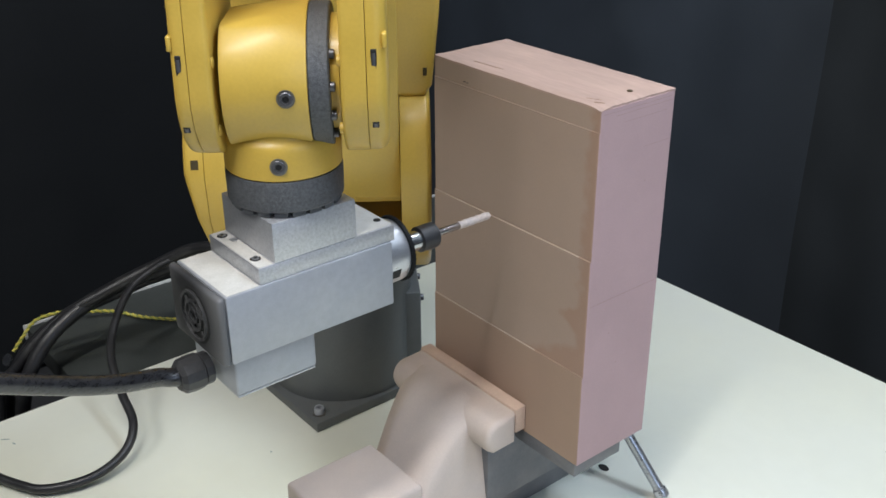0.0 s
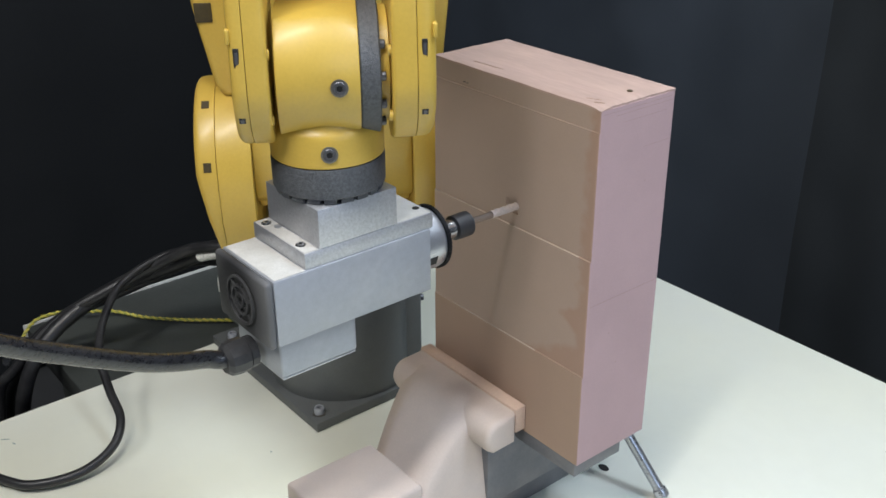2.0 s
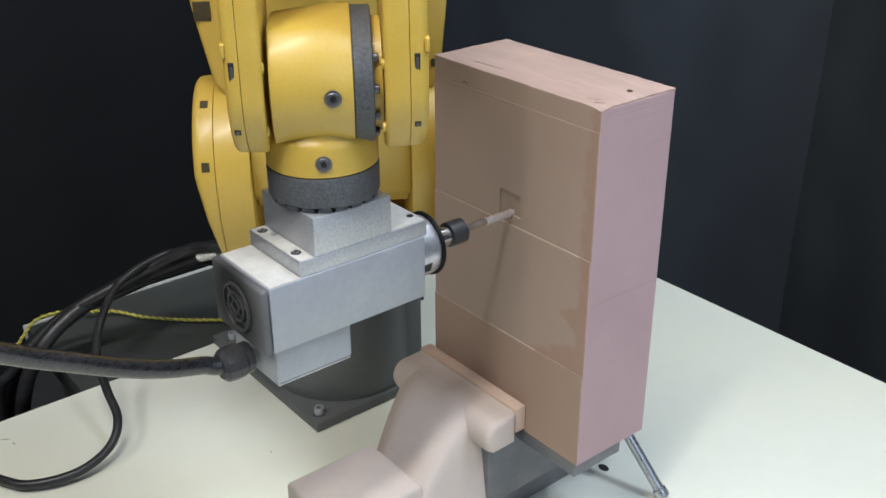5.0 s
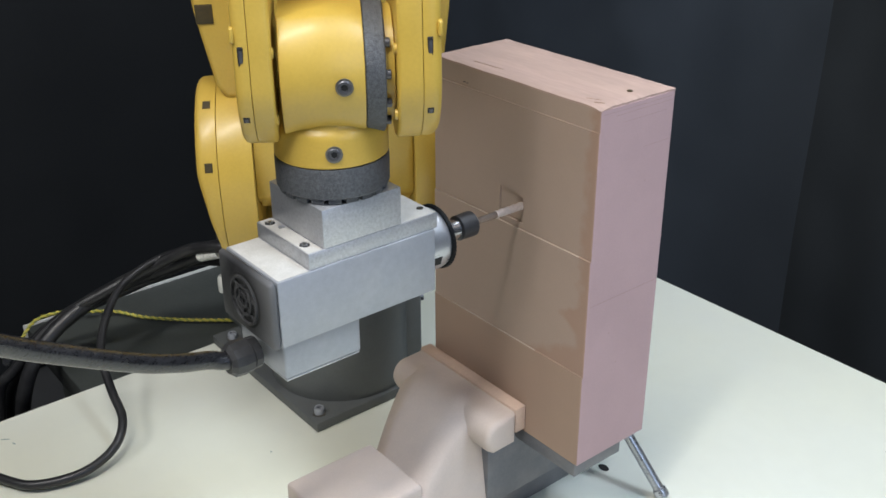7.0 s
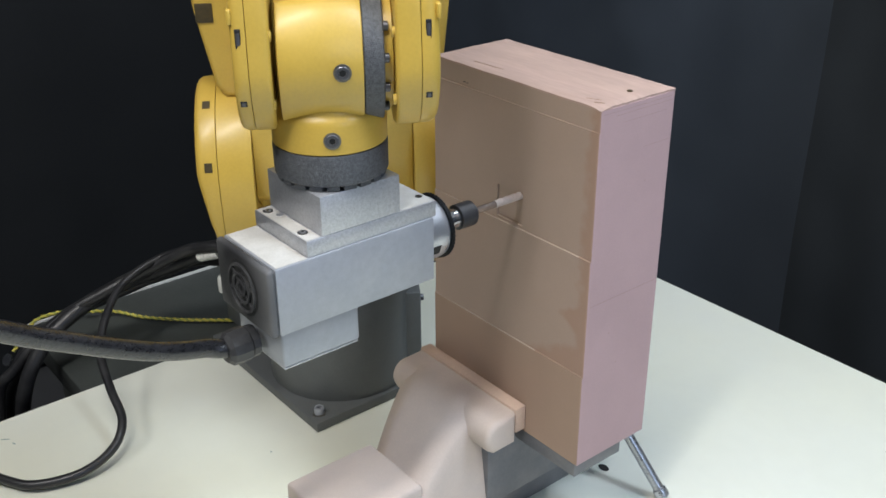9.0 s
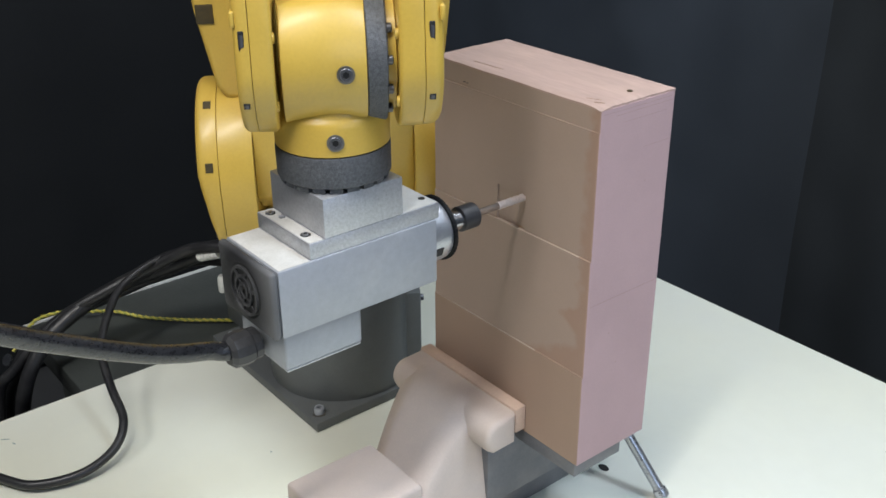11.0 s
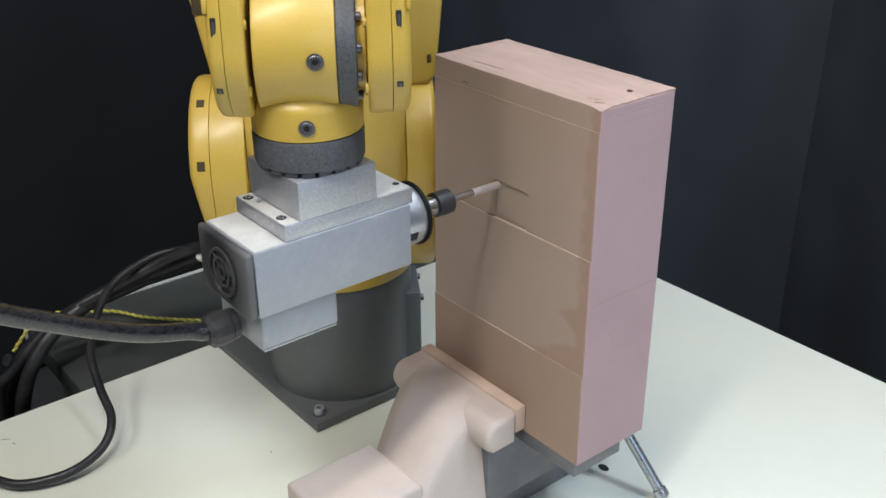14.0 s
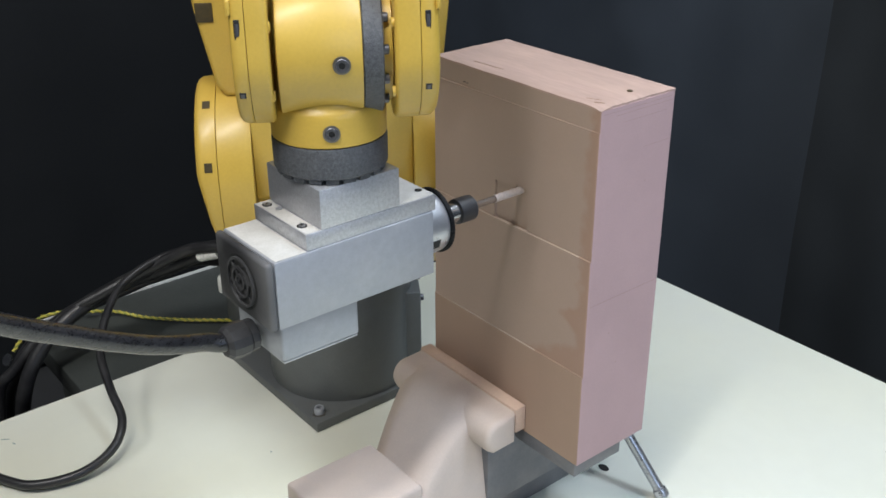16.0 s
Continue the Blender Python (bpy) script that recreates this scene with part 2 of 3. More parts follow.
# ---- the setting ----
setting("floor", box(-3.2, 3.2, -3.2, 3.2, -0.87, -0.82), FLOOR, "dark concrete workshop floor", "floor")
setting("ceiling", box(-3.2, 3.2, -3.2, 3.2, 2.30, 2.35), CEIL, "plain grey workshop ceiling", "ceiling")
setting("wall_north", box(-3.2, 3.2, 3.0, 3.1, -0.82, 2.30), FLOOR, "dark workshop wall", "wall")
setting("wall_south", box(-3.2, 3.2, -3.1, -3.0, -0.82, 2.30), CEIL, "plain grey workshop wall", "wall")
setting("wall_west", box(-3.2, -3.1, -3.0, 3.0, -0.82, 2.30), FLOOR, "dark workshop wall", "wall")
setting("wall_east", box(3.1, 3.2, -3.0, 3.0, -0.82, 2.30), CEIL, "plain grey workshop wall", "wall")


def drape(name, start, end, z0, z1, label, folds, depth, seed, mat):
    """A hanging cloth between two points on plan: shallow folds, slight sag lines, real thickness."""
    rng = random.Random(seed)
    b = bmesh.new()
    a, c = Vector((*start, 0)), Vector((*end, 0))
    d = (c - a)
    nrm = Vector((-d.y, d.x, 0)).normalized()
    nx, nz = 90, 24
    ph = [rng.uniform(0, 6.28) for _ in range(6)]
    rows = []
    for off in (0.0, 0.004):
        for j in range(nz + 1):
            z = z0 + (z1 - z0) * j / nz
            row = []
            for i in range(nx + 1):
                u = i / nx
                w = depth * (math.sin(folds * 6.28 * u + ph[0] + 0.4 * math.sin(3 * z + ph[1])) * 0.6 + 0.4 * math.sin(folds * 2.7 * 6.28 * u + ph[2] + z) + 0.35 * math.sin(7 * z + 9 * u + ph[3]))
                p = a + d * u + nrm * (w + off)
                row.append(b.verts.new((p.x, p.y, z)))
            rows.append(row)
    for g in (rows[:nz + 1], rows[nz + 1:]):
        for lo, hi in zip(g, g[1:]):
            for i in range(nx):
                b.faces.new((lo[i], lo[i + 1], hi[i + 1], hi[i]))
    f, k = rows[:nz + 1], rows[nz + 1:]
    for j in range(nz):
        for i in (0, nx):
            b.faces.new((f[j][i], f[j + 1][i], k[j + 1][i], k[j][i]))
    for j in (0, nz):
        for i in range(nx):
            b.faces.new((f[j][i], f[j][i + 1], k[j][i + 1], k[j][i]))
    return tagged(part(name, b, mat, smooth=80), label, "curtain", "curtains round the robot cell", "structure")


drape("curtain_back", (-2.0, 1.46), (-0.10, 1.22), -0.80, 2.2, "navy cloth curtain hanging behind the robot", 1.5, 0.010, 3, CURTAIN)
drape("curtain_front", (-0.28, 1.138), (1.5, 0.70), -0.80, 2.2, "navy cloth curtain, set darker, overlapping the next one", 3, 0.010, 5, CURTAIN_DARK)
drape("curtain_left", (-1.75, -1.6), (-1.90, 1.50), -0.80, 2.2, "cloth curtain set near black, hanging beside the bench", 3, 0.006, 8, CURTAIN_BLACK)

bench = root("workbench", pose(0, 0, 0), "grey painted steel workbench under the white board", "workbench")
part("bench_top", box(-0.622, 1.0, -0.240, 0.500, -0.052, -0.0185, 0.003), BENCH, bench)
part("bench_edge", box(-0.626, -0.6225, -0.243, 0.500, -0.040, -0.0165, 0.001), ALU_DUSTY, bench, "worn bright metal edge strip")
for x, y in ((-0.57, -0.19), (0.95, -0.19), (-0.57, 0.45), (0.95, 0.45)):
    part("leg", box(x - 0.025, x + 0.025, y - 0.025, y + 0.025, -0.82, -0.052, 0.002), BENCH, bench)
board_top = root("table_board", pose(0, 0, 0), "white laminate table board lying on the grey bench", "table top")
part("panel", box(-0.387, 1.15, -1.0, 0.527, -0.018, 0.0, 0.0015), TABLE, board_top)
for x, y, rx, ry in ((0.119, 0.137, 0.0068, 0.0045), (0.30, 0.40, 0.002, 0.002)):
    h = turned([(1, 0.0003), (1, 0.0006)], "z", (0, 0, 0), 20)
    bmesh.ops.transform(h, matrix=Matrix.Translation((x, y, 0)) @ Matrix.Diagonal((rx, ry, 1, 1)), verts=h.verts)
    part("bolt_hole", h, HOLE_SHADE, board_top, "bolt hole in the board, its shade a flat painted disc")
for x, y, l, a in ((-0.347, -0.352, 0.010, 60), (-0.333, -0.347, 0.006, 20), (-0.135, -0.129, 0.0025, 10)):
    h = turned([(1, 0.0003), (1, 0.0005)], "z", (0, 0, 0), 10)
    bmesh.ops.transform(h, matrix=pose(x, y, 0, 0, 0, a) @ Matrix.Diagonal((l / 2, 0.0009, 1, 1)), verts=h.verts)
    part("scuff", h, STAIN, board_top)


# ---- the path of the cutter: millimetres along x, y, z from where it first bites ----
CORNERS = ((0, 9.8, -36.4, -.4), (.2, 9.2, -21.5, 0), (.5, 8, -10.4, -.3), (.7, 4.5, -2, -1.5), (1, -.9, 0, -1.6), (1.2, 2.3, 0, -2.2), (1.4, 3, 0, .8),
           (1.5, 0, 0, .1), (1.62, -1, 0, 1), (1.8, 3.1, 0, -4.4), (1.9, 8.5, 0, -4.5), (2, 9.6, 0, -.9), (2.08, 8, 0, 2.2), (2.2, 0, 0, 2.4), (2.37, -7, 0, 1),
           (2.5, -4.7, 0, -6.9), (2.6, -.5, 0, -7), (2.82, 9.5, 0, -6.4), (3, 9.7, 0, 3.8), (3.04, 9, 0, 5.4), (3.2, -.2, 0, 5.8), (3.35, -8.5, 0, 4),
           (3.5, -6.5, 0, -7.2), (3.55, -6.5, 0, -8.3), (3.85, 9, 0, -8.1), (3.9, 11.8, 0, -8), (4, 12.2, 0, -2.2), (4.14, 12.2, 0, 5.5), (4.2, 8.9, 0, 5.8), (4.5, -8.5, 0, 6.4),
           (4.8, -8.8, 0, -9.7), (5.2, 13, 0, -10.2), (5.5, 14, 0, 7.6), (5.93, -9.6, 0, 8), (6.29, -10, 0, -12))
CORNERS += ((6.5, .9, 0, -12.4), (6.75, 15, 0, -12.4), (7, 15, 0, .9), (7.15, 15, 0, 8.8), (7.5, -6.2, 0, 8.8), (7.6, -11.4, 0, 8.8), (8, -11.4, 0, -12.8),
            (8.03, -11.4, 0, -14), (8.5, 15.2, 0, -14), (8.97, 15.2, 0, 10.2), (9.2, 3.8, 0, 10.2), (9.49, -12.5, 0, 10.2), (9.96, -12.5, 0, -15.6), (10.5, 17.2, 0, -15.6),
            (11.04, 17.2, 0, 11.7), (11.5, -8.5, 0, 11.7), (11.6, -13.7, 0, 11.7), (12, -13.7, 0, -9.8), (12.13, -13.7, 0, -17.2), (12.5, 4.5, 0, -17.2),
            (12.77, 19.5, 0, -17.2), (13, 19.5, 0, -5), (13.35, 19.5, 0, 13.6), (13.5, 10.6, 0, 13.6), (13.95, -15.3, 0, 13.6), (14, -15.3, 0, 11.3),
            (14.5, -15.3, 0, -15.9), (14.57, -15.3, 0, -19), (15, 8, 0, -19), (15.23, 20.8, 0, -19), (15.5, 20.8, 0, -4.7), (15.86, 20.8, 0, 15.1), (16, 13.4, 0, 15.1))


def shift(t):
    """The cutter's way at t seconds, in metres."""
    for a, b in zip(CORNERS, CORNERS[1:]):
        if t <= b[0]:
            u = (t - a[0]) / (b[0] - a[0])
            return Vector([a[k] + (b[k] - a[k]) * u for k in (1, 2, 3)]) / 1000
    return Vector(CORNERS[-1][1:]) / 1000


TIMES = [round(0.1 * i, 1) for i in range(161)]

# ---- the work piece: a stack of tooling board with a pocket being milled ----
BX, BT, BH, BZ = 0.2032, 0.0890, 0.3357, 0.1219
CUT = (0.1032, BZ + 0.2252)
CELL, NX, NZ, DEEP = 0.0030, 16, 15, 0.0022
PX0, PZ0 = CUT[0] + 0.0026 - NX * CELL / 2, CUT[1] - 0.0009 - NZ * CELL / 2
PX1, PZ1 = PX0 + NX * CELL, PZ0 + NZ * CELL


def block_mesh(z0, z1, steps, pocket):
    """A board whose machined face steps back at the given heights; a pocket may go through the face."""
    b = bmesh.new()
    xs, zs = [0, BX], sorted({z0, z1} | {z for z, _ in steps if z0 < z < z1})
    if pocket:
        xs, zs = [0, PX0, PX1, BX], sorted(set(zs) | {PZ0, PZ1})
    face_y = lambda z: max([y for h, y in steps if h <= z + 1e-6], default=0.0)
    quad = lambda *v: b.faces.new([b.verts.new(p) for p in v])
    for za, zb in zip(zs, zs[1:]):
        y = face_y((za + zb) / 2)
        for xa, xb in zip(xs, xs[1:]):
            if pocket and xa == PX0 and za >= PZ0 - 1e-6 and zb <= PZ1 + 1e-6:
                quad((xa, 0.02, za), (xb, 0.02, za), (xb, 0.02, zb), (xa, 0.02, zb))
                quad((xa, y, za), (xa, y, zb), (xa, 0.02, zb), (xa, 0.02, za))
                quad((xb, y, za), (xb, 0.02, za), (xb, 0.02, zb), (xb, y, zb))
                continue
            quad((xa, y, za), (xb, y, za), (xb, y, zb), (xa, y, zb))
        quad((0, y, za), (0, y, zb), (0, BT, zb), (0, BT, za))
        quad((BX, y, za), (BX, BT, za), (BX, BT, zb), (BX, y, zb))
        quad((0, BT, za), (0, BT, zb), (BX, BT, zb), (BX, BT, za))
    for za in zs[1:-1]:
        lo, hi = face_y(za - 1e-4), face_y(za + 1e-4)
        if hi > lo:
            quad((0, lo, za), (BX, lo, za), (BX, hi, za), (0, hi, za))
    if pocket:
        quad((PX0, 0.0010, PZ0), (PX1, 0.0010, PZ0), (PX1, 0.02, PZ0), (PX0, 0.02, PZ0))
        quad((PX0, 0.0020, PZ1), (PX0, 0.02, PZ1), (PX1, 0.02, PZ1), (PX1, 0.0020, PZ1))
    for z in (z0, z1):
        y = face_y(z - 1e-4 if z == z1 else z)
        quad((0, y, z), (BX, y, z), (BX, BT, z), (0, BT, z))
    bmesh.ops.remove_doubles(b, verts=b.verts, dist=1e-5)
    upright = [e for e in b.edges if all(v.co.x > BX - 1e-6 for v in e.verts) and abs(e.verts[0].co.y - e.verts[1].co.y) < 1e-6
               and (e.verts[0].co.y < 0.006 or e.verts[0].co.y > BT - 1e-6) and abs(e.verts[0].co.z - e.verts[1].co.z) > 0.004]
    bmesh.ops.bevel(b, geom=upright, offset=0.0012, segments=2, affect="EDGES", profile=0.5)
    return b


STEPS = ((BZ + 0.0937, 0.0010), (BZ + 0.2048, 0.0020), (BZ + 0.3150, 0.0026))
SEAM = BZ + 0.162
block = root("tooling_board_block", pose(0, 0, 0), "pink tooling board block clamped upright with a milled pocket", "work piece")
lower = part("board", block_mesh(BZ, SEAM, STEPS, False), BOARD, block, smooth=0)
upper = part("board", block_mesh(SEAM, BZ + BH - 0.0030, STEPS, True), BOARD, block, smooth=0)
for ob in (lower, upper):
    ob.data.materials.append(MILLED)
    ob.data.materials.append(SKIN)
    for f in ob.data.polygons:
        if f.center.y < 0.0201 and abs(f.normal.x) < 0.5 or (PX0 - 0.001 < f.center.x < PX1 + 0.001):
            if f.center.y < 0.0205:
                f.material_index = 1 if f.center.z > STEPS[0][0] - 0.0001 else 2


def ledge(x0, x1, z, lo, hi):
    """A crumbling lip where one cut stops above the other."""
    b = bmesh.new()
    n = 40
    ends = []
    for i in range(n + 1):
        x = x0 + (x1 - x0) * i / n
        w = 0.0002 * noise.noise(Vector((x * 170, z * 40, 1)))
        ends.append([b.verts.new(p) for p in ((x, lo - 0.0002, z - 0.0004 + w), (x, lo - 0.0002, z + 0.0001), (x, hi + 0.0003, z + 0.0006 + w), (x, hi + 0.0003, z - 0.0004))])
    for p, q in zip(ends, ends[1:]):
        for k in range(4):
            b.faces.new((p[k], q[k], q[(k + 1) % 4], p[(k + 1) % 4]))
    b.faces.new(ends[0])
    b.faces.new(ends[-1][::-1])
    bmesh.ops.recalc_face_normals(b, faces=b.faces)
    return b


for x0, x1, (z, y), lo in ((0.0, 0.1440, STEPS[0], 0.0), (0.0, 0.1900, STEPS[1], 0.0010), (0.0, BX - 0.0012, STEPS[2], 0.0020)):
    part("ledge", ledge(x0, x1, z, lo, y), LIT_LEDGE if z < STEPS[2][0] else MILLED, block, "lip between two cuts, its caught light painted on where pale", smooth=0)
part("ledge", ledge(0.1440, BX - 0.0012, STEPS[0][0], 0.0, STEPS[0][1]), SKIN, block, smooth=0)
part("ledge", ledge(0.1900, BX - 0.0012, STEPS[1][0], 0.0010, STEPS[1][1]), SKIN, block, smooth=0)
part("glue_line", box(BX - 0.002, BX + 0.0001, 0.0040, BT - 0.002, SEAM - 0.0003, SEAM + 0.0002), SAWN, block)


def rough_cap():
    """The planed upper skin of the stack: a slightly ragged outline and an uneven surface."""
    rng = random.Random(11)
    b = bmesh.new()
    nx, ny = 40, 18
    z1 = BZ + BH
    y0 = 0.0026
    g = []
    for j in range(ny + 1):
        row = []
        for i in range(nx + 1):
            x, y = BX * i / nx, y0 + (BT - y0) * j / ny
            edge = min(i, nx - i, j, ny - j)
            z = z1 + 0.0004 * noise.noise(Vector((x * 60, y * 200, 0))) - (0.0012 if edge == 0 else 0)
            if edge == 0:
                x += rng.uniform(-0.0012, 0.0003)
                y += rng.uniform(-0.0003, 0.0008) if j == ny else 0
            near = math.hypot(x - BX, y - y0)
            z -= 0.0022 * math.exp(-(near / 0.006) ** 2) * rng.uniform(0.6, 1.0)
            row.append(b.verts.new((x, y, z)))
        g.append(row)
    for lo, hi in zip(g, g[1:]):
        for i in range(nx):
            b.faces.new((lo[i], lo[i + 1], hi[i + 1], hi[i]))
    border = g[0] + [r[-1] for r in g[1:]] + g[-1][-2::-1] + [r[0] for r in g[-2:0:-1]]
    low = [b.verts.new((min(max(v.co.x, 0), BX), min(max(v.co.y, y0), BT), z1 - 0.0030)) for v in border]
    for k in range(len(border)):
        b.faces.new((border[k], border[(k + 1) % len(border)], low[(k + 1) % len(border)], low[k]))
    return b


part("planed_skin", rough_cap(), RAWTOP, block, "paler planed top skin with ragged edges", smooth=60)
part("screw_hole", turned([(0.0023, 0.0002), (0.0023, 0.0008)], "z", (0.188, 0.051, BZ + BH), 16), HOLLOW_SHADE, block, "small screw hole, its shade a dark painted disc")
for x, z in ((0.040, 0.319), (0.044, 0.3188)):
    part("nick", box(x, x + 0.003, 0.0022, 0.008, BZ + z, BZ + z + 0.0006), HOLE_SHADE, block)
for y, z in ((0.030, 0.128), (0.042, 0.094), (0.060, 0.262)):
    part("nick", turned([(0.0006, 0.0), (0.0006, 0.0002)], "x", (BX, y, BZ + z), 8), SAWN, block)

for z, y0, y1 in ((0.3290, 0.006, 0.086), (0.3256, 0.020, 0.088), (0.3185, 0.030, 0.080), (0.2925, 0.055, 0.087)):
    part("saw_mark", box(BX - 0.0008, BX + 0.00005, y0, y1, BZ + z, BZ + z + 0.0003), SAWN, block)
for x, y, l, a in ((0.060, 0.014, 0.036, 3), (0.184, 0.014, 0.012, 26), (0.193, 0.011, 0.008, 30)):
    g = box(-l / 2, l / 2, -0.0003, 0.0003, 0.0, 0.0006)
    bmesh.ops.transform(g, matrix=pose(x, y, BZ + BH - 0.0001, 0, 0, a), verts=g.verts)
    part("gouge", g, SKIN, block)

# the stock inside the pocket, in small pieces that give way to the cutter
cells = []
tile = bpy.data.meshes.new("stock_piece")
tb = box(0, CELL, 0.0020, 0.0125, 0, CELL)
tb.to_mesh(tile)
tb.free()
tile.materials.append(STOCK)
tile.materials.append(LIT_LEDGE)
for f in tile.polygons:
    if f.normal.z > 0.5:
        f.material_index = 1
for i in range(NX):
    for k in range(NZ):
        ob = new("stock_piece", tile)
        ob.parent = block
        ob.location = (PX0 + i * CELL, -0.0010 if PZ0 + (k + 0.5) * CELL < STEPS[1][0] else 0, PZ0 + k * CELL)
        cells.append(ob)

# ---- the bench vise ----
vise = root("bench_vise", pose(0, 0, 0), "cast iron bench vise covered in pink machining dust", "vise")


def vise_body():
    """The fixed jaw's body: a neck that climbs from the anvil to the jaw bar over a solid web."""
    b = bmesh.new()
    rows, n = [], 24
    for i in range(n + 1):
        u = i / n
        y, z = -0.113 + 0.083 * u, 0.0900 + 0.0605 * math.sin(0.5 * math.pi * u ** 0.9)
        z = min(z, 0.1503)
        x0, x1 = 0.040 - 0.042 * u ** 1.1, 0.1160 - 0.0100 * u
        ring = []
        for k in range(25):
            a = k / 24
            drop = 0.014 * max(0, 1 - a / 0.26) ** 2 + 0.0095 * max(0, (a - 0.74) / 0.26) ** 2 - 0.002 * math.sin(math.pi * a)
            ring.append((x0 + (x1 - x0) * a, y, z - drop))
        ring += [(x1 + 0.0022, y, z - 0.0135), (x1 + 0.0038, y, z - 0.022 - 0.01 * u), (0.1195, y, 0.050), (0.124, y + 0.002, 0.0), (0.034, y, 0.0), (x0 + 0.003, y, min(0.07, z - 0.02))]
        rows.append([b.verts.new(p) for p in ring])
    for a, c in zip(rows, rows[1:]):
        m = len(a)
        for k in range(m):
            b.faces.new((a[k], a[(k + 1) % m], c[(k + 1) % m], c[k]))
    b.faces.new(rows[0][::-1])
    b.faces.new(rows[-1])
    return b


part("body", vise_body(), VISE, vise, smooth=75)
part("anvil", box(0.034, 0.117, -0.203, -0.108, 0.066, 0.1016, 0.004, 3), VISE, vise)
bar = slab([(-0.0136, 0.1495), *arc(-0.034, 0.1325, 0.0165, 80, 200, 10), (-0.046, 0.1195), (-0.040, 0.1155), (-0.0136, 0.1165)][::-1], -0.0095, 0.1385, 0.0055, 5, "yz")
part("jaw_bar", bar, VISE, vise, smooth=50)
part("jaw_plate", box(-0.0086, 0.1360, -0.0133, -0.0002, 0.1255, 0.152, 0.0014), JAW, vise, "smooth jaw plate")
part("slide_bar", box(0.020, 0.1215, -0.034, 0.160, 0.040, 0.1110, 0.002), VISE_GREY, vise, "bare grey steel slide bar")
part("spacer", box(0.100, 0.200, 0.001, 0.062, 0.1065, 0.1217, 0.001), VISE_GREY, vise, "grey steel packing plate under the block")
part("base", box(0.030, 0.105, -0.100, 0.120, 0.0, 0.0398, 0.004), VISE_GREY, vise)
part("moving_jaw", box(-0.010, 0.136, BT + 0.0005, 0.122, 0.1215, 0.150, 0.004), VISE_GREY, vise)
p0, p1 = Vector((0.1935, 0.1445, 0.0075)), Vector((0.100, 0.1195, 0.132))
rod = turned([(0.0056, 0), (0.0056, (p1 - p0).length)], "z", (0, 0, 0), 24)
m = Matrix.Translation(p0) @ (p1 - p0).to_track_quat("Z", "Y").to_matrix().to_4x4()
bmesh.ops.transform(rod, matrix=m, verts=rod.verts)
part("handle", rod, GALV, vise, "dull round steel handle rod")
knob = turned([(0.004, -0.004), (0.0072, -0.002), (0.0076, 0.002), (0.0072, 0.007), (0.0050, 0.009)], "z", (0, 0, 0), 24)
bmesh.ops.transform(knob, matrix=m, verts=knob.verts)
part("handle_knob", knob, GALV, vise)

# ---- the robot arm ----
J1 = Vector((-0.2235, 0.0264, 0))
FACING = -33.0
WRIST = Vector((0.1032, -0.1857, 0)) - J1
robot = root("robot_arm", Matrix.Translation(J1), "yellow six-axis industrial robot arm on a grey pedestal", "robot")
ped = part("pedestal", turned([(0.0872, 0.0127), (0.0874, 0.0150), (0.0879, 0.022), (0.0883, 0.05), (0.0880, 0.120), (0.0885, 0.152), (0.0870, 0.1575)], n=72), GREY, robot, "dark grey painted cast pedestal")
plate = part("base_plate", box(-0.1625, 0.0920, -0.0965, 0.0985, 0.0002, 0.0125, 0.0016), GREY, robot, "dark grey base plate")
for x, y in ((0.0755, -0.0824), (-0.1385, -0.0794), (0.0715, 0.083), (-0.1385, 0.083)):
    cap_screw(plate, (x, y, 0.0125), 0.0062, 0.0085, "z", 1, ALU_SMOOTH)
rear = part("connector_box", box(-0.190, -0.07, -0.060, 0.060, 0.0127, 0.140, 0.004), GREY, robot, "grey rear connector box")
part("rear_plug", turned([(0.0050, -0.012), (0.0062, -0.010), (0.0062, 0.006), (0.0052, 0.0105), (0.0040, 0.012)], "z", (-0.1677, -0.0714, 0.0792), 20), WHITE, robot, "small white plug")
side = part("side_cover", box(-0.038, 0.038, 0.070, 0.0975, 0.026, 0.126, 0.003), GREY, robot)
side.rotation_euler = (0, 0, radians(FACING))
for x, z in ((0.027, 0.038), (0.027, 0.114), (-0.027, 0.038), (-0.027, 0.114)):
    cap_screw(side, (x, 0.0975, z), 0.004, 0.004, "y", 1, BOLT, False)


def cheek(y0, y1, rim0, rim1, low=0.19, taper=False):
    out = arc(0.10, 0.330, 0.083, 0, 180, 20) + [(0.012, 0.27), (-0.02, low + 0.015), (-0.02, low), (0.115, low), (0.150, 0.235), (0.178, 0.29)]
    b = shell(out, y0, y1, rim0, rim1)
    if taper:  # the cover thins out towards the foot
        bmesh.ops.bisect_plane(b, geom=b.verts[:] + b.edges[:] + b.faces[:], plane_co=(0, 0, 0.340), plane_no=(0, 0, 1))
        for v in b.verts:
            v.co.y = y1 + (v.co.y - y1) * min(1.0, max(0.08, (v.co.z - 0.205) / 0.135))
    return b


def turret_body():
    b = turned([(0.088, 0.1580), (0.0905, 0.1595), (0.0915, 0.176), (0.088, 0.190)], n=64)
    return slab([(-0.085, 0.188), (0.070, 0.188), (0.078, 0.215), (0.070, 0.235), (0.03, 0.245), (-0.085, 0.245)], -0.100, 0.088, 0.008, 3, bm=b)


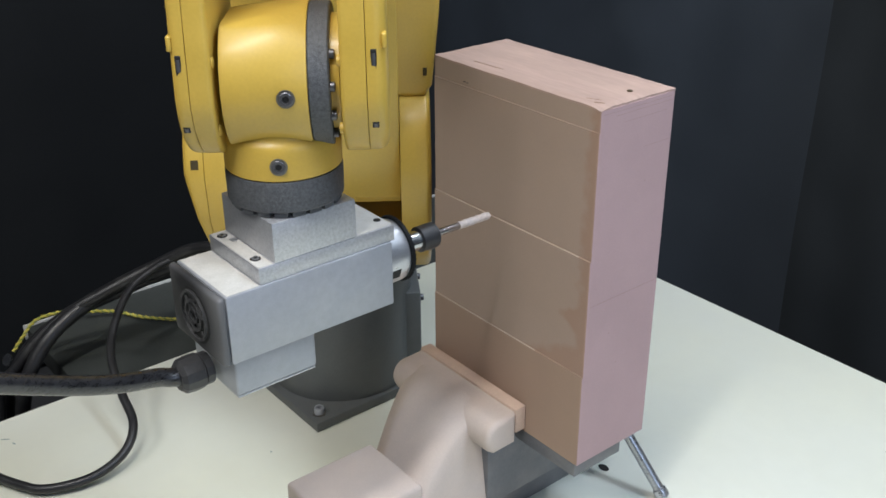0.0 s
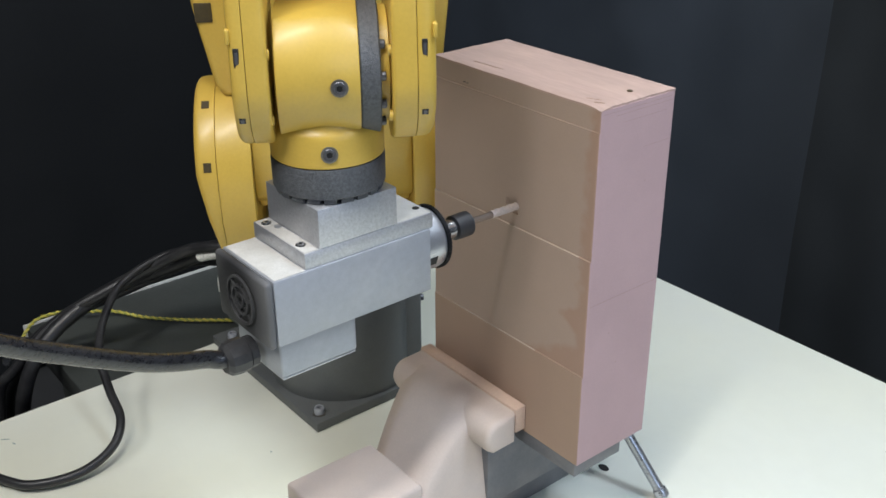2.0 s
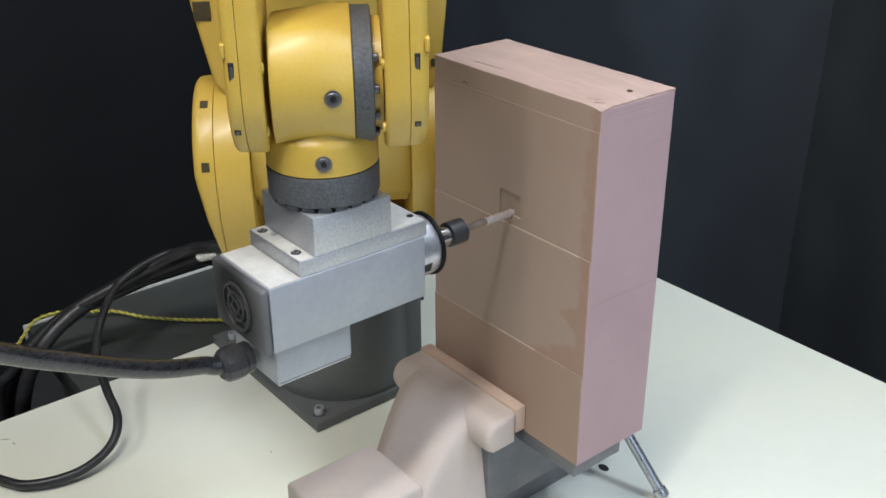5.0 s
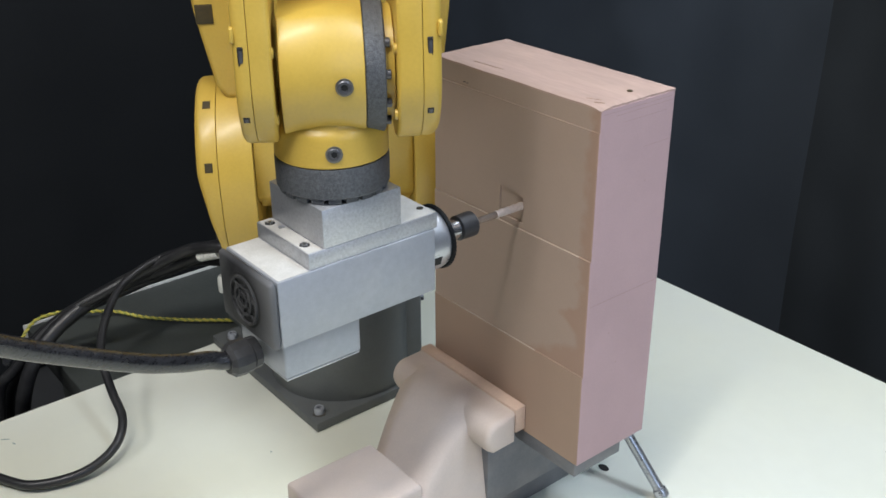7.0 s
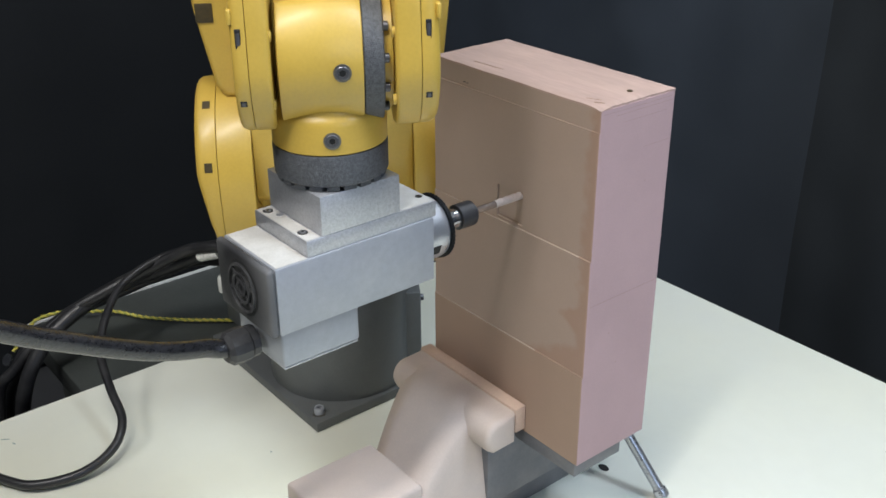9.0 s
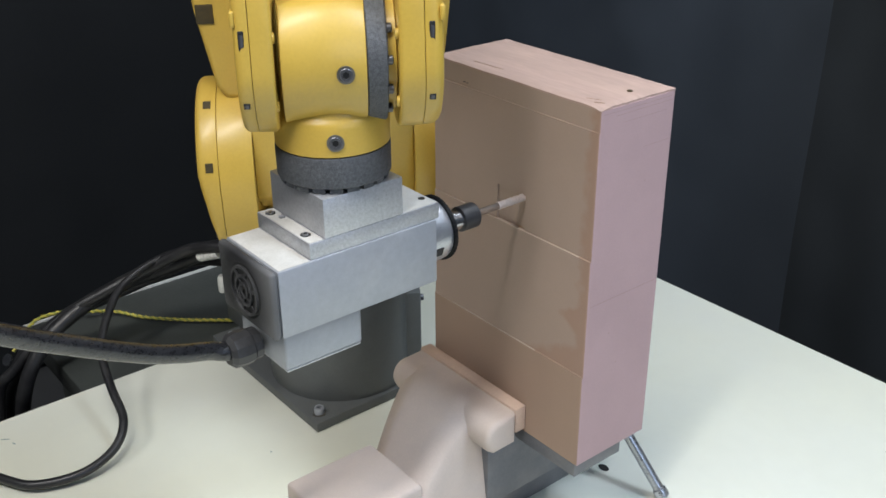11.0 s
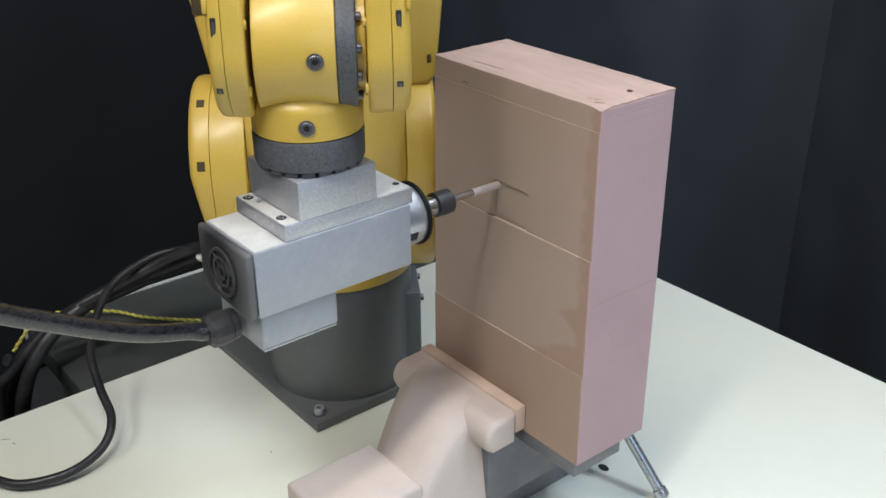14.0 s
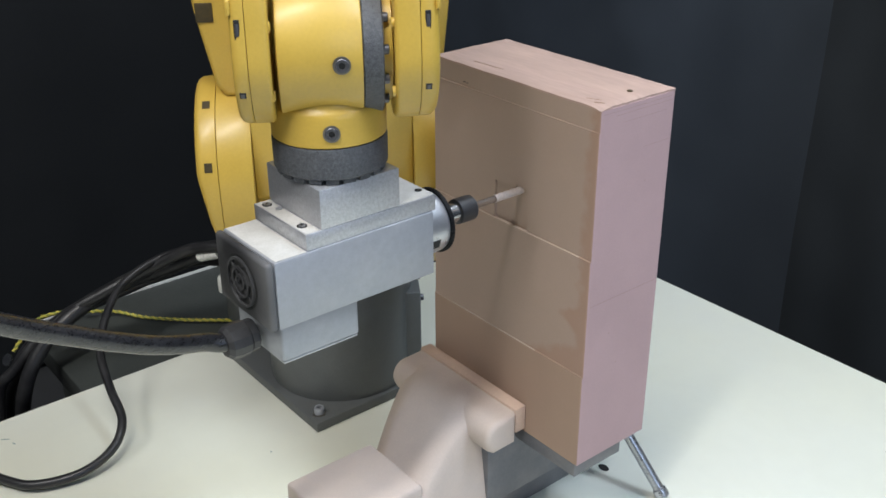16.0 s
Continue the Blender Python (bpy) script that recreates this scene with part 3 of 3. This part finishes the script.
turret = part("turret", turret_body(), YELLOW, robot)
part("side_cheek", cheek(-0.1062, -0.0738, 0.0004, 0.0006), YELLOW, turret, smooth=50)
part("cheek_cover", cheek(-0.127, -0.1067, 0.0080, 0.0004, taper=True), YELLOW, turret, smooth=50)
part("side_cheek", cheek(0.0803, 0.110, 0.0005, 0.006, 0.205), YELLOW, turret, smooth=50)
for a in (58, 14, -52):
    m = pose(0.10, -0.1135, 0.330) @ Matrix.Rotation(radians(-a), 4, "Y") @ Matrix.Translation((0.0800, 0, 0))
    pocket = box(-0.008, 0.0034, -0.0052, 0.0022, -0.0046, 0.0046, 0.0004, 1)
    bmesh.ops.transform(pocket, matrix=m, verts=pocket.verts)
    part("bolt_pocket", pocket, HOLLOW_SHADE, turret, "rectangular bolt pocket, its shade painted as a dark box")


def arm_casting():
    b = turned([(0.050, -0.0730), (0.0515, -0.0720), (0.0515, 0.0785), (0.050, 0.0795)], "y", (0.10, 0, 0.330), 64)
    b = slab([(-0.096, 0.405), (-0.1045, 0.418), (-0.1180, 0.490), (-0.132, 0.62), (0.128, 0.62), (0.119, 0.485), (0.1125, 0.416), (0.105, 0.405)], 0.045, 0.135, 0.006, 3, "yz", b)
    return slab([(0.03, 0.306), (0.158, 0.306), (0.167, 0.316), (0.167, 0.36), (0.150, 0.62), (0.04, 0.62)], -0.0732, 0.0797, 0.0008, 2, "xz", b)


upper_arm = part("upper_arm", arm_casting(), YELLOW, robot, smooth=45)
for y, z in ((-0.108, 0.488), (0.1055, 0.432)):
    part("bolt_pocket", box(0.128, 0.1362, y - (0.008 if y < 0 else 0.0020), y + (0.008 if y < 0 else 0.0020), z - (0.009 if y < 0 else 0.004), z + (0.009 if y < 0 else 0.004), 0.0008), HOLLOW_SHADE, upper_arm, "rectangular bolt pocket drawn as a box of painted shade")
fore = box(0.02, 0.36, -0.075, 0.080, 0.622, 0.74, 0.02, 4)
forearm = part("forearm", fore, YELLOW, robot)

J5 = 0.507


def ear(y0, y1, r, rim0, rim1):
    return shell(arc(0, J5, r, 182, 358, 22) + [(r - 0.004, J5 + 0.045), (r - 0.016, 0.66), (-r - 0.01, 0.66), (-r, J5 + 0.03)], y0, y1, rim0, rim1)


fork = part("wrist_fork", slab([(-0.066, 0.575), (-0.024, 0.575), (-0.012, 0.585), (0.010, 0.66), (-0.070, 0.66)], -0.0365, 0.0455, 0.004, 3), YELLOW, robot, smooth=45)
part("fork_ear", ear(-0.0490, -0.0350, 0.0523, 0.0003, 0.0030), YELLOW, fork, smooth=45)
part("fork_ear", ear(0.0450, 0.0615, 0.0523, 0.0030, 0.0003), YELLOW, fork, smooth=45)
part("ear_cover", ear(-0.0594, -0.0494, 0.0520, 0.0052, 0.0003), YELLOW, fork, smooth=45)
part("ear_cover", ear(0.0619, 0.0745, 0.0520, 0.0003, 0.0075), YELLOW, fork, smooth=45)
for y, rise, a in ((-0.0542, -0.0230, -26), (-0.0542, 0.0200, 0), (-0.0542, 0.0733, 0), (0.0665, -0.0215, -24), (0.0665, 0.0222, 0), (0.0665, 0.0733, 0)):
    low = rise < 0
    out = 0.0520 * math.cos(radians(a)) if low else (0.0520 - 0.004 * rise / 0.045 if rise < 0.045 else 0.048 - 0.012 * (rise - 0.045) / 0.108)
    wide, tall = (0.0022, 0.0024) if low else (0.0019, 0.0064)
    m = pose(out, y, J5 + rise) @ Matrix.Rotation(radians(-a), 4, "Y")
    notch = box(-0.004, 0.0002, -wide, wide, -tall, tall, 0.0004, 1)
    bmesh.ops.transform(notch, matrix=m, verts=notch.verts)
    pocket = part("bolt_notch", notch, HOLE_SHADE, fork, "bolt notch in the rim, its shade painted as a dark box")
    head = turned([(0.0016, -tall * 0.62), (0.0017, 0.0), (0.0016, tall * 0.62)], "z", (-0.0009, 0, 0), 14)
    bmesh.ops.transform(head, matrix=m, verts=head.verts)
    part("bolt", head, BOLT, pocket)
for y in (-0.0606, 0.0718):
    part("rim_tab", box(0.034, 0.0495, y, y + 0.0032, J5 + 0.0285, J5 + 0.0385, 0.0012, 3), YELLOW, fork)
for a in (-52, -24, 4, 32):
    x, z = 0.0425 * math.cos(radians(a)), J5 + 0.0425 * math.sin(radians(a))
    part("ring_bolt", turned([(0.0032, 0.0), (0.0032, 0.0030), (0.002, 0.0036)], "y", (x, 0.0380, z), 14), BOLT, fork)
for a in (-33, 25):
    x, z = 0.047 * math.cos(radians(a)), J5 + 0.047 * math.sin(radians(a))
    part("boss", turned([(0.0036, -0.0362), (0.0036, -0.0342), (0.0024, -0.0336)], "y", (x, 0.0, z), 14), YELLOW, fork)
    part("boss", turned([(0.0036, 0.0430), (0.0036, 0.0450), (0.003, 0.0452)], "y", (x, 0.0, z), 14), YELLOW, fork)

drum_body = turned([(0.042, -0.0318), (0.0478, -0.0308), (0.0484, -0.0288), (0.0490, 0.0228), (0.0482, 0.0240), (0.030, 0.0241)], "y", (0, 0, J5), 72)
cut = bmesh.ops.bisect_plane(drum_body, geom=drum_body.verts[:] + drum_body.edges[:] + drum_body.faces[:], plane_co=(0, 0.0190, J5 + 0.0488), plane_no=(0, -0.20, 1), clear_outer=True)
bmesh.ops.edgeloop_fill(drum_body, edges=[e for e in cut["geom_cut"] if isinstance(e, bmesh.types.BMEdge)])
drum = part("wrist_drum", drum_body, YELLOW, robot)
part("drum_ring", turned([(0.030, 0.0242), (0.0470, 0.0242), (0.0478, 0.0252), (0.0478, 0.0370), (0.0468, 0.0380), (0.028, 0.0381)], "y", (0, 0, J5), 72), CAST, drum, "speckled dark cast ring")
part("drum_hub", turned([(0.0400, 0.0382), (0.0400, 0.0440), (0.0380, 0.0449)], "y", (0, 0, J5), 48), YELLOW, drum)
cap_screw(drum, (0.0486, 0.0102, 0.5045), 0.0047, 0.0024, "x", 1, BOLT)
flange = part("wrist_flange", turned([(0.0395, 0.4442), (0.0408, 0.4452), (0.0411, 0.4640), (0.0407, 0.4668), (0.0397, 0.4688), (0.0385, 0.4700), (0.0373, 0.4716), (0.0364, 0.4740), (0.0358, 0.478), (0.0354, 0.484), (0.0340, 0.505)], n=72), YELLOW, robot)
cap_screw(flange, (0.0403, 0.0012, 0.4555), 0.0047, 0.0022, "x", 1, BOLT)
ring = part("flange_ring", turned([(0.030, 0.4214), (0.0395, 0.4214), (0.0410, 0.4228), (0.0412, 0.4425), (0.0405, 0.4440), (0.0390, 0.4441)], n=72), CAST, flange, "speckled dark cast ring")
for i in range(20):
    a = 2 * math.pi * i / 20
    lug = box(-0.0035, 0.0035, -0.0045, 0.0045, 0.4182, 0.4216)
    bmesh.ops.transform(lug, matrix=Matrix.Rotation(a, 4, "Z") @ Matrix.Translation((0.0355, 0, 0)), verts=lug.verts)
    part("ring_lug", lug, CAST, flange, smooth=0)

# ---- the milling spindle under the flange ----
C = Vector((0.1032, -0.1857, 0.3755))
spindle = root("milling_spindle", Matrix.Translation(C), "square aluminium milling spindle with an end mill, dusty", "spindle")


def sp(name, bm, mat, parent=spindle, label="", smooth=35.0):
    bmesh.ops.transform(bm, matrix=Matrix.Translation(-C), verts=bm.verts)
    return part(name, bm, mat, parent, label, smooth)


sx, sz = 0.1032, 0.3490
housing = sp("housing", box(0.0664, 0.1404, -0.2589, -0.1213, 0.3231, 0.3755, 0.0016), ALU_SMOOTH)
sp("lit_dust_film", box(0.0684, 0.1388, -0.2572, -0.2324, 0.37552, 0.37585, 0.0001, 1), LIT_DUST, spindle, "thin machining dust film, painted pale for the light on top")
sp("mounting_plate", box(0.0668, 0.1389, -0.2319, -0.1182, 0.37555, 0.3880, 0.0007), ALU)
adapter = box(0.0676, 0.1387, -0.2190, -0.1514, 0.38805, 0.4175, 0.0007, 2)
sp("adapter_block", adapter, ALU)
for x, y, z in ((0.0757, -0.2258, 0.3884), (0.1239, -0.2258, 0.3884)):
    at = (x - C.x, y - C.y, z - C.z)
    o = cap_screw(spindle, at, 0.0028, 0.0010, "z", 1, GALV, False, "plate_screw")
    part("counterbore", turned([(0.0038, -0.0006), (0.0038, 0.0002)], "z", at, 20), HOLE_SHADE, o)
sp("lit_dust_film", box(0.0684, 0.1374, -0.1506, -0.1190, 0.38801, 0.38822, 0.0001, 1), LIT_DUST, spindle, "thin machining dust film, painted pale for the light on top")
sp("lit_dust_film", box(0.0684, 0.1374, -0.2312, -0.2196, 0.38801, 0.38822, 0.0001, 1), LIT_DUST, spindle, "thin machining dust film, painted pale for the light on top")
sp("plate_screw_hole", turned([(0.0027, 0.3881), (0.0027, 0.3888)], "z", (0.0870, -0.2225, 0), 16), ALU)
sp("dowel_hole", turned([(0.0028, -0.0006), (0.0028, 0.0004)], "z", (0.1249, -0.1240, 0.3882), 16), HOLE_SHADE)
INK = material("black_rubber", (0.007, 0.007, 0.008), 0.6, vary=0.2, spec=0.25)
NOSE = material("turned_steel", (0.58, 0.59, 0.62), 0.33, 0.85, vary=0.1, scale=90, fine=900, bump=0.04)
nose = sp("nose_collar", turned([(0.0255, -0.1213), (0.0255, -0.1000), (0.0250, -0.0960), (0.0245, -0.0945), (0.0225, -0.0916), (0.0215, -0.0905), (0.0110, -0.0900)], "y", (sx, 0, sz - 0.0015), 64), NOSE)
teeth = turned([(0.0235, -0.0950), (0.0262, -0.0947), (0.0262, -0.0915), (0.0235, -0.0912)], "y", (sx, 0, sz - 0.0015), 64)
for i in range(48):
    a = 2 * math.pi * i / 48
    t = box(-0.0007, 0.0007, -0.0945, -0.0917, 0.0258, 0.0270)
    bmesh.ops.transform(t, matrix=Matrix.Translation((sx, 0, sz - 0.0015)) @ Matrix.Rotation(a, 4, "Y"), verts=t.verts)
    join(teeth, t)
sp("toothed_ring", teeth, INK, nose, "thin black toothed ring")
for i in range(4):
    a = radians(20 + 90 * i)
    slot = box(-0.004, 0.004, -0.113, -0.105, 0.0240, 0.0257)
    bmesh.ops.transform(slot, matrix=Matrix.Translation((sx, 0, sz - 0.0015)) @ Matrix.Rotation(a, 4, "Y"), verts=slot.verts)
    sp("vent_slot", slot, HOLE_SHADE, nose)
shaft = sp("spindle_shaft", turned([(0.0105, -0.0905), (0.0105, -0.0850), (0.0082, -0.0845), (0.0082, -0.0700)], "y", (sx, 0, sz - 0.0015), 40), STEEL)
nut = turned([(0.0090, -0.0705), (0.0106, -0.0695), (0.0108, -0.0600), (0.0106, -0.0540), (0.0088, -0.0522), (0.0045, -0.0520)], "y", (sx, 0, sz - 0.0015), 40)
sp("collet_nut", nut, BLACK, spindle, "black collet nut")
sp("end_mill", turned([(0.0031, -0.0525), (0.0031, -0.0280), (0.0030, -0.0270)], "y", (sx, 0, sz - 0.0015), 24), STEEL, spindle, "bright end mill shank")
flutes = bmesh.new()
n, rings = 24, []
for i in range(31):
    y = -0.0270 + 0.0325 * i / 30
    rings.append([flutes.verts.new((sx + math.cos(2 * math.pi * k / n) * r, y, sz - 0.0015 + math.sin(2 * math.pi * k / n) * r)) for k in range(n)
                  for r in [0.0034 - 0.0005 * max(0, math.cos(2 * (2 * math.pi * k / n) - y * 900)) ** 2]])
for a, c in zip(rings, rings[1:]):
    for k in range(n):
        flutes.faces.new((a[k], a[(k + 1) % n], c[(k + 1) % n], c[k]))
flutes.faces.new(rings[0][::-1])
flutes.faces.new(rings[-1])
DUSTY_BIT = material("dust_caked_steel", (0.50, 0.42, 0.38), 0.6, 0.1, vary=0.15, scale=200, second=(0.45, 0.42, 0.42), patch=80)
sp("cutter_flutes", flutes, DUSTY_BIT, spindle, "dust-caked cutter flutes")
t = GRILLE.node_tree
place, gap, span, blend = (t.nodes.new(k) for k in ("ShaderNodeTexCoord", "ShaderNodeVectorMath", "ShaderNodeMapRange", "ShaderNodeMix"))
gap.operation = "DISTANCE"
gap.inputs[1].default_value = (-0.0070, -0.0780, -0.0260)
t.links.new(place.outputs["Object"], gap.inputs[0])
span.inputs["From Min"].default_value, span.inputs["From Max"].default_value, span.inputs["To Max"].default_value = 0.024, 0.050, 0.60
t.links.new(gap.outputs["Value"], span.inputs[0])
blend.data_type = "RGBA"
worn_base = t.nodes["Principled BSDF"].inputs["Base Color"].links[0].from_socket
t.links.new(span.outputs[0], blend.inputs["Factor"])
t.links.new(worn_base, blend.inputs["A"])
blend.inputs["B"].default_value = (0.20, 0.20, 0.205, 1)
t.links.new(blend.outputs["Result"], t.nodes["Principled BSDF"].inputs["Base Color"])
cover = sp("fan_cover", box(0.0660, 0.1408, -0.2655, -0.2590, 0.3227, 0.3759, 0.0030, 3), GRILLE, spindle, "dusty black plastic fan cover")
gx, gz = 0.1035, 0.3495
sp("fan_opening", turned([(0.0212, -0.2658), (0.0212, -0.2650)], "y", (gx, 0, gz), 40), HOLE_SHADE, cover)
for r in (0.0180, 0.0110, 0.0050):
    sp("grille_ring", annulus(r - 0.0010, r + 0.0010, -0.2676, -0.2652, "y", (gx, 0, gz)), GRILLE_PALE, cover)
for a in (15, 75, 135):
    b = box(-0.0012, 0.0012, -0.2668, -0.2657, -0.0190, 0.0190)
    bmesh.ops.transform(b, matrix=Matrix.Translation((gx, 0, gz)) @ Matrix.Rotation(radians(a), 4, "Y"), verts=b.verts)
    sp("grille_spoke", b, GRILLE_PALE, cover, smooth=0)
junction = sp("junction_box", box(0.0690, 0.1335, -0.2545, -0.1885, 0.2915, 0.32305, 0.0022, 3), ALU_SMOOTH, spindle, "brushed aluminium junction box")
sp("junction_lid", box(0.0700, 0.1325, -0.2535, -0.1895, 0.2895, 0.2914, 0.0006), ALU, junction)
gland = turned([(0.0110, -0.2592), (0.0122, -0.2600), (0.0122, -0.2655), (0.0112, -0.2662), (0.0132, -0.2670), (0.0136, -0.2740), (0.0128, -0.2810), (0.0098, -0.2840)], "y", (0.1010, 0, 0.3035), 12)
sp("cable_gland", gland, BLACK, spindle, "black plastic cable gland", smooth=20)
power = sp("power_cable", tube([(0.101, -0.262, 0.3036), (0.1012, -0.2830, 0.3046), (0.0996, -0.2963, 0.3095), (0.1034, -0.3172, 0.3178), (0.1077, -0.3391, 0.3284), (0.1121, -0.3597, 0.3407), (0.1169, -0.3792, 0.3536), (0.1225, -0.3978, 0.3668), (0.1288, -0.4156, 0.3798), (0.1356, -0.4323, 0.3932), (0.148, -0.4573, 0.4145), (0.162, -0.495, 0.447), (0.170, -0.56, 0.505), (0.150, -0.67, 0.62), (0.09, -0.84, 0.88), (0.0, -1.05, 1.45), (-0.06, -1.15, 2.29)], 0.0068, 20), SHEATH, spindle, "thick black power cable in a glossy clear sheath")


# ---- cables on the bench ----
def cable(points, r, label, mat=CABLE):
    return tagged(part("cable", tube(points, r, 14), mat), label, "cable", "cables behind the robot")


loop = cable([(-0.385, -0.049, 0.134), (-0.436, -0.099, 0.120), (-0.427, -0.163, 0.106), (-0.388, -0.206, 0.09), (-0.345, -0.234, 0.07), (-0.294, -0.246, 0.05), (-0.25, -0.253, 0.035),
              (-0.227, -0.275, 0.02), (-0.218, -0.314, 0.012), (-0.231, -0.358, 0.010), (-0.262, -0.383, 0.010), (-0.36, -0.43, 0.010), (-0.50, -0.47, -0.05)], 0.0050, "thin black cable looping over the white board")
cable([(-0.380, -0.030, 0.120), (-0.397, -0.044, 0.13), (-0.456, -0.086, 0.1), (-0.472, -0.153, 0.08), (-0.473, -0.215, 0.06), (-0.468, -0.262, 0.03), (-0.467, -0.293, -0.02), (-0.505, -0.299, -0.12), (-0.54, -0.30, -0.3)], 0.0095, "thick black cable hanging over the bench edge")
cable([(-0.385, -0.028, 0.110), (-0.406, -0.044, 0.12), (-0.456, -0.096, 0.09), (-0.485, -0.157, 0.07), (-0.472, -0.232, 0.05), (-0.495, -0.273, -0.0), (-0.538, -0.303, -0.08), (-0.56, -0.31, -0.3)], 0.0085, "black cable hanging over the bench edge")
cable([(-0.352, -0.040, 0.141), (-0.371, -0.055, 0.143), (-0.41, -0.079, 0.131), (-0.444, -0.122, 0.104), (-0.463, -0.179, 0.08), (-0.484, -0.235, 0.05), (-0.493, -0.291, -0.0), (-0.513, -0.318, -0.06), (-0.53, -0.33, -0.3)], 0.0075, "black cable arching from the robot pedestal")
cable([(-0.400, -0.036, 0.105), (-0.443, -0.060, 0.095), (-0.470, -0.110, 0.075), (-0.500, -0.170, 0.05), (-0.520, -0.230, 0.03), (-0.535, -0.280, -0.02), (-0.56, -0.30, -0.12), (-0.58, -0.31, -0.3)], 0.0065, "black cable lying across the bench")
conn = tagged(part("plug_connector", tube([(-0.4005, -0.0681, 0.1226), (-0.387, -0.0605, 0.1280), (-0.373, -0.0535, 0.1335)], 0.0068, 14), WHITE), "white ribbed plug connector on a black cable", "connector")
for i in range(5):
    part("rib", tube([(-0.398 + 0.0055 * i, -0.0667 + 0.0031 * i, 0.1236 + 0.0022 * i), (-0.396 + 0.0055 * i, -0.0656 + 0.0031 * i, 0.1244 + 0.0022 * i)], 0.0076, 14, 2), WHITE, conn)
wire = root("ground_wire", pose(0, 0, 0), "twisted yellow and green ground wire lying on the bench", "wire")
WAY = [(-0.4291, 0.0057, -0.013), (-0.4455, -0.011, -0.013), (-0.4686, -0.0385, -0.013), (-0.4879, -0.060, -0.013), (-0.5107, -0.0834, -0.013), (-0.5366, -0.1056, -0.013), (-0.5700, -0.1290, -0.011), (-0.585, -0.160, -0.006), (-0.602, -0.196, -0.002), (-0.612, -0.228, -0.008), (-0.597, -0.254, -0.02), (-0.590, -0.270, -0.032)]
part("yellow_strand", tube(WAY, 0.0019, 8, 14, twist=(0.0011, 95, 0.0)), WIRE_Y, wire)
part("green_strand", tube(WAY, 0.0013, 8, 14, twist=(0.0015, 95, 3.14)), WIRE_G, wire)
lug = turned([(0.0045, -0.0015), (0.0085, -0.0015), (0.0085, 0.0015), (0.0045, 0.0015)], "z", (0, 0, 0), 24)
bmesh.ops.transform(lug, matrix=pose(-0.588, -0.280, -0.040, 50, 20, 0), verts=lug.verts)
part("ring_terminal", lug, STEEL, wire, "bright ring terminal")


# ---- what moves ----
def motions():
    ways = [(t, shift(t)) for t in TIMES]
    walk(spindle, [(t, Matrix.Translation(C + d)) for t, d in ways])
    # the arm's two links follow the wrist: shoulder axis, link lengths
    sr, sz, l1, l2 = 0.10, 0.330, 0.25, 0.30

    def links(d):
        w = WRIST + d
        r, h = math.hypot(w.x, w.y), J5 + d.z
        far = math.hypot(r - sr, h - sz)
        up = math.atan2(h - sz, r - sr) + math.acos((far * far + l1 * l1 - l2 * l2) / (2 * far * l1))
        return math.degrees(math.atan2(w.y, w.x)), r, h, up, math.atan2(h - sz - l1 * math.sin(up), r - sr - l1 * math.cos(up))

    _, r0, h0, up0, fore0 = links(Vector((0, 0, 0)))
    tilt = lambda a: Matrix.Rotation(a, 4, "Y")
    arms = [(t, d, links(d)) for t, d in ways]
    for ob in (drum, flange):
        walk(ob, [(t, pose(*(WRIST + d), 0, 0, k[0])) for t, d, k in arms])
    walk(fork, [(t, pose(*(WRIST + d), 0, 0, k[0]) @ Matrix.Translation((0, 0, J5)) @ tilt(fore0 - k[4]) @ Matrix.Translation((0, 0, -J5))) for t, d, k in arms])
    walk(forearm, [(t, pose(0, 0, 0, 0, 0, k[0]) @ Matrix.Translation((k[1], 0, k[2])) @ tilt(fore0 - k[4]) @ Matrix.Translation((-r0, 0, -h0))) for t, d, k in arms])
    walk(upper_arm, [(t, pose(0, 0, 0, 0, 0, k[0]) @ Matrix.Translation((sr, 0, sz)) @ tilt(up0 - k[3]) @ Matrix.Translation((-sr, 0, -sz))) for t, d, k in arms])
    walk(turret, [(t, pose(0, 0, 0, 0, 0, k[0])) for t, d, k in arms])
    hang = Vector((-0.002, -0.095, -0.072))
    walk(power, [(t, Matrix.Translation(hang) @ Matrix.Rotation(radians(a), 4, "X") @ Matrix.Translation(-hang)) for t, a in ((0.0, 3.4), (0.3, 1.8), (0.6, 0.7), (16.0, 0.7))])
    walk(loop, [(t, pose(0.3 * d.x - 0.004 - 0.42 * d.y, 0.3 * d.x - 0.22 * d.y, 0)) for t, d in ways])
    fine = [(0.02 * i, shift(0.02 * i)) for i in range(801)]
    for ob in cells:
        x, z = ob.location.x + CELL / 2 - CUT[0], ob.location.z + CELL / 2 - CUT[1]
        met = next((t for t, d in fine if d.y > -0.001 and max(abs(d.x - x), abs(d.z - z)) < 0.0034), None)
        if met is None or ob.location.z + CELL < STEPS[1][0] + 0.0005:
            continue
        stay, gone = Matrix.Translation(ob.location), Matrix.Translation(ob.location + Vector((0, DEEP, 0)))
        met = min(max(met, 0.1), 15.8)
        walk(ob, [(0.0, stay), (round(met - 0.04, 2), stay), (round(met + 0.06, 2), gone), (16.0, gone)])


motions()
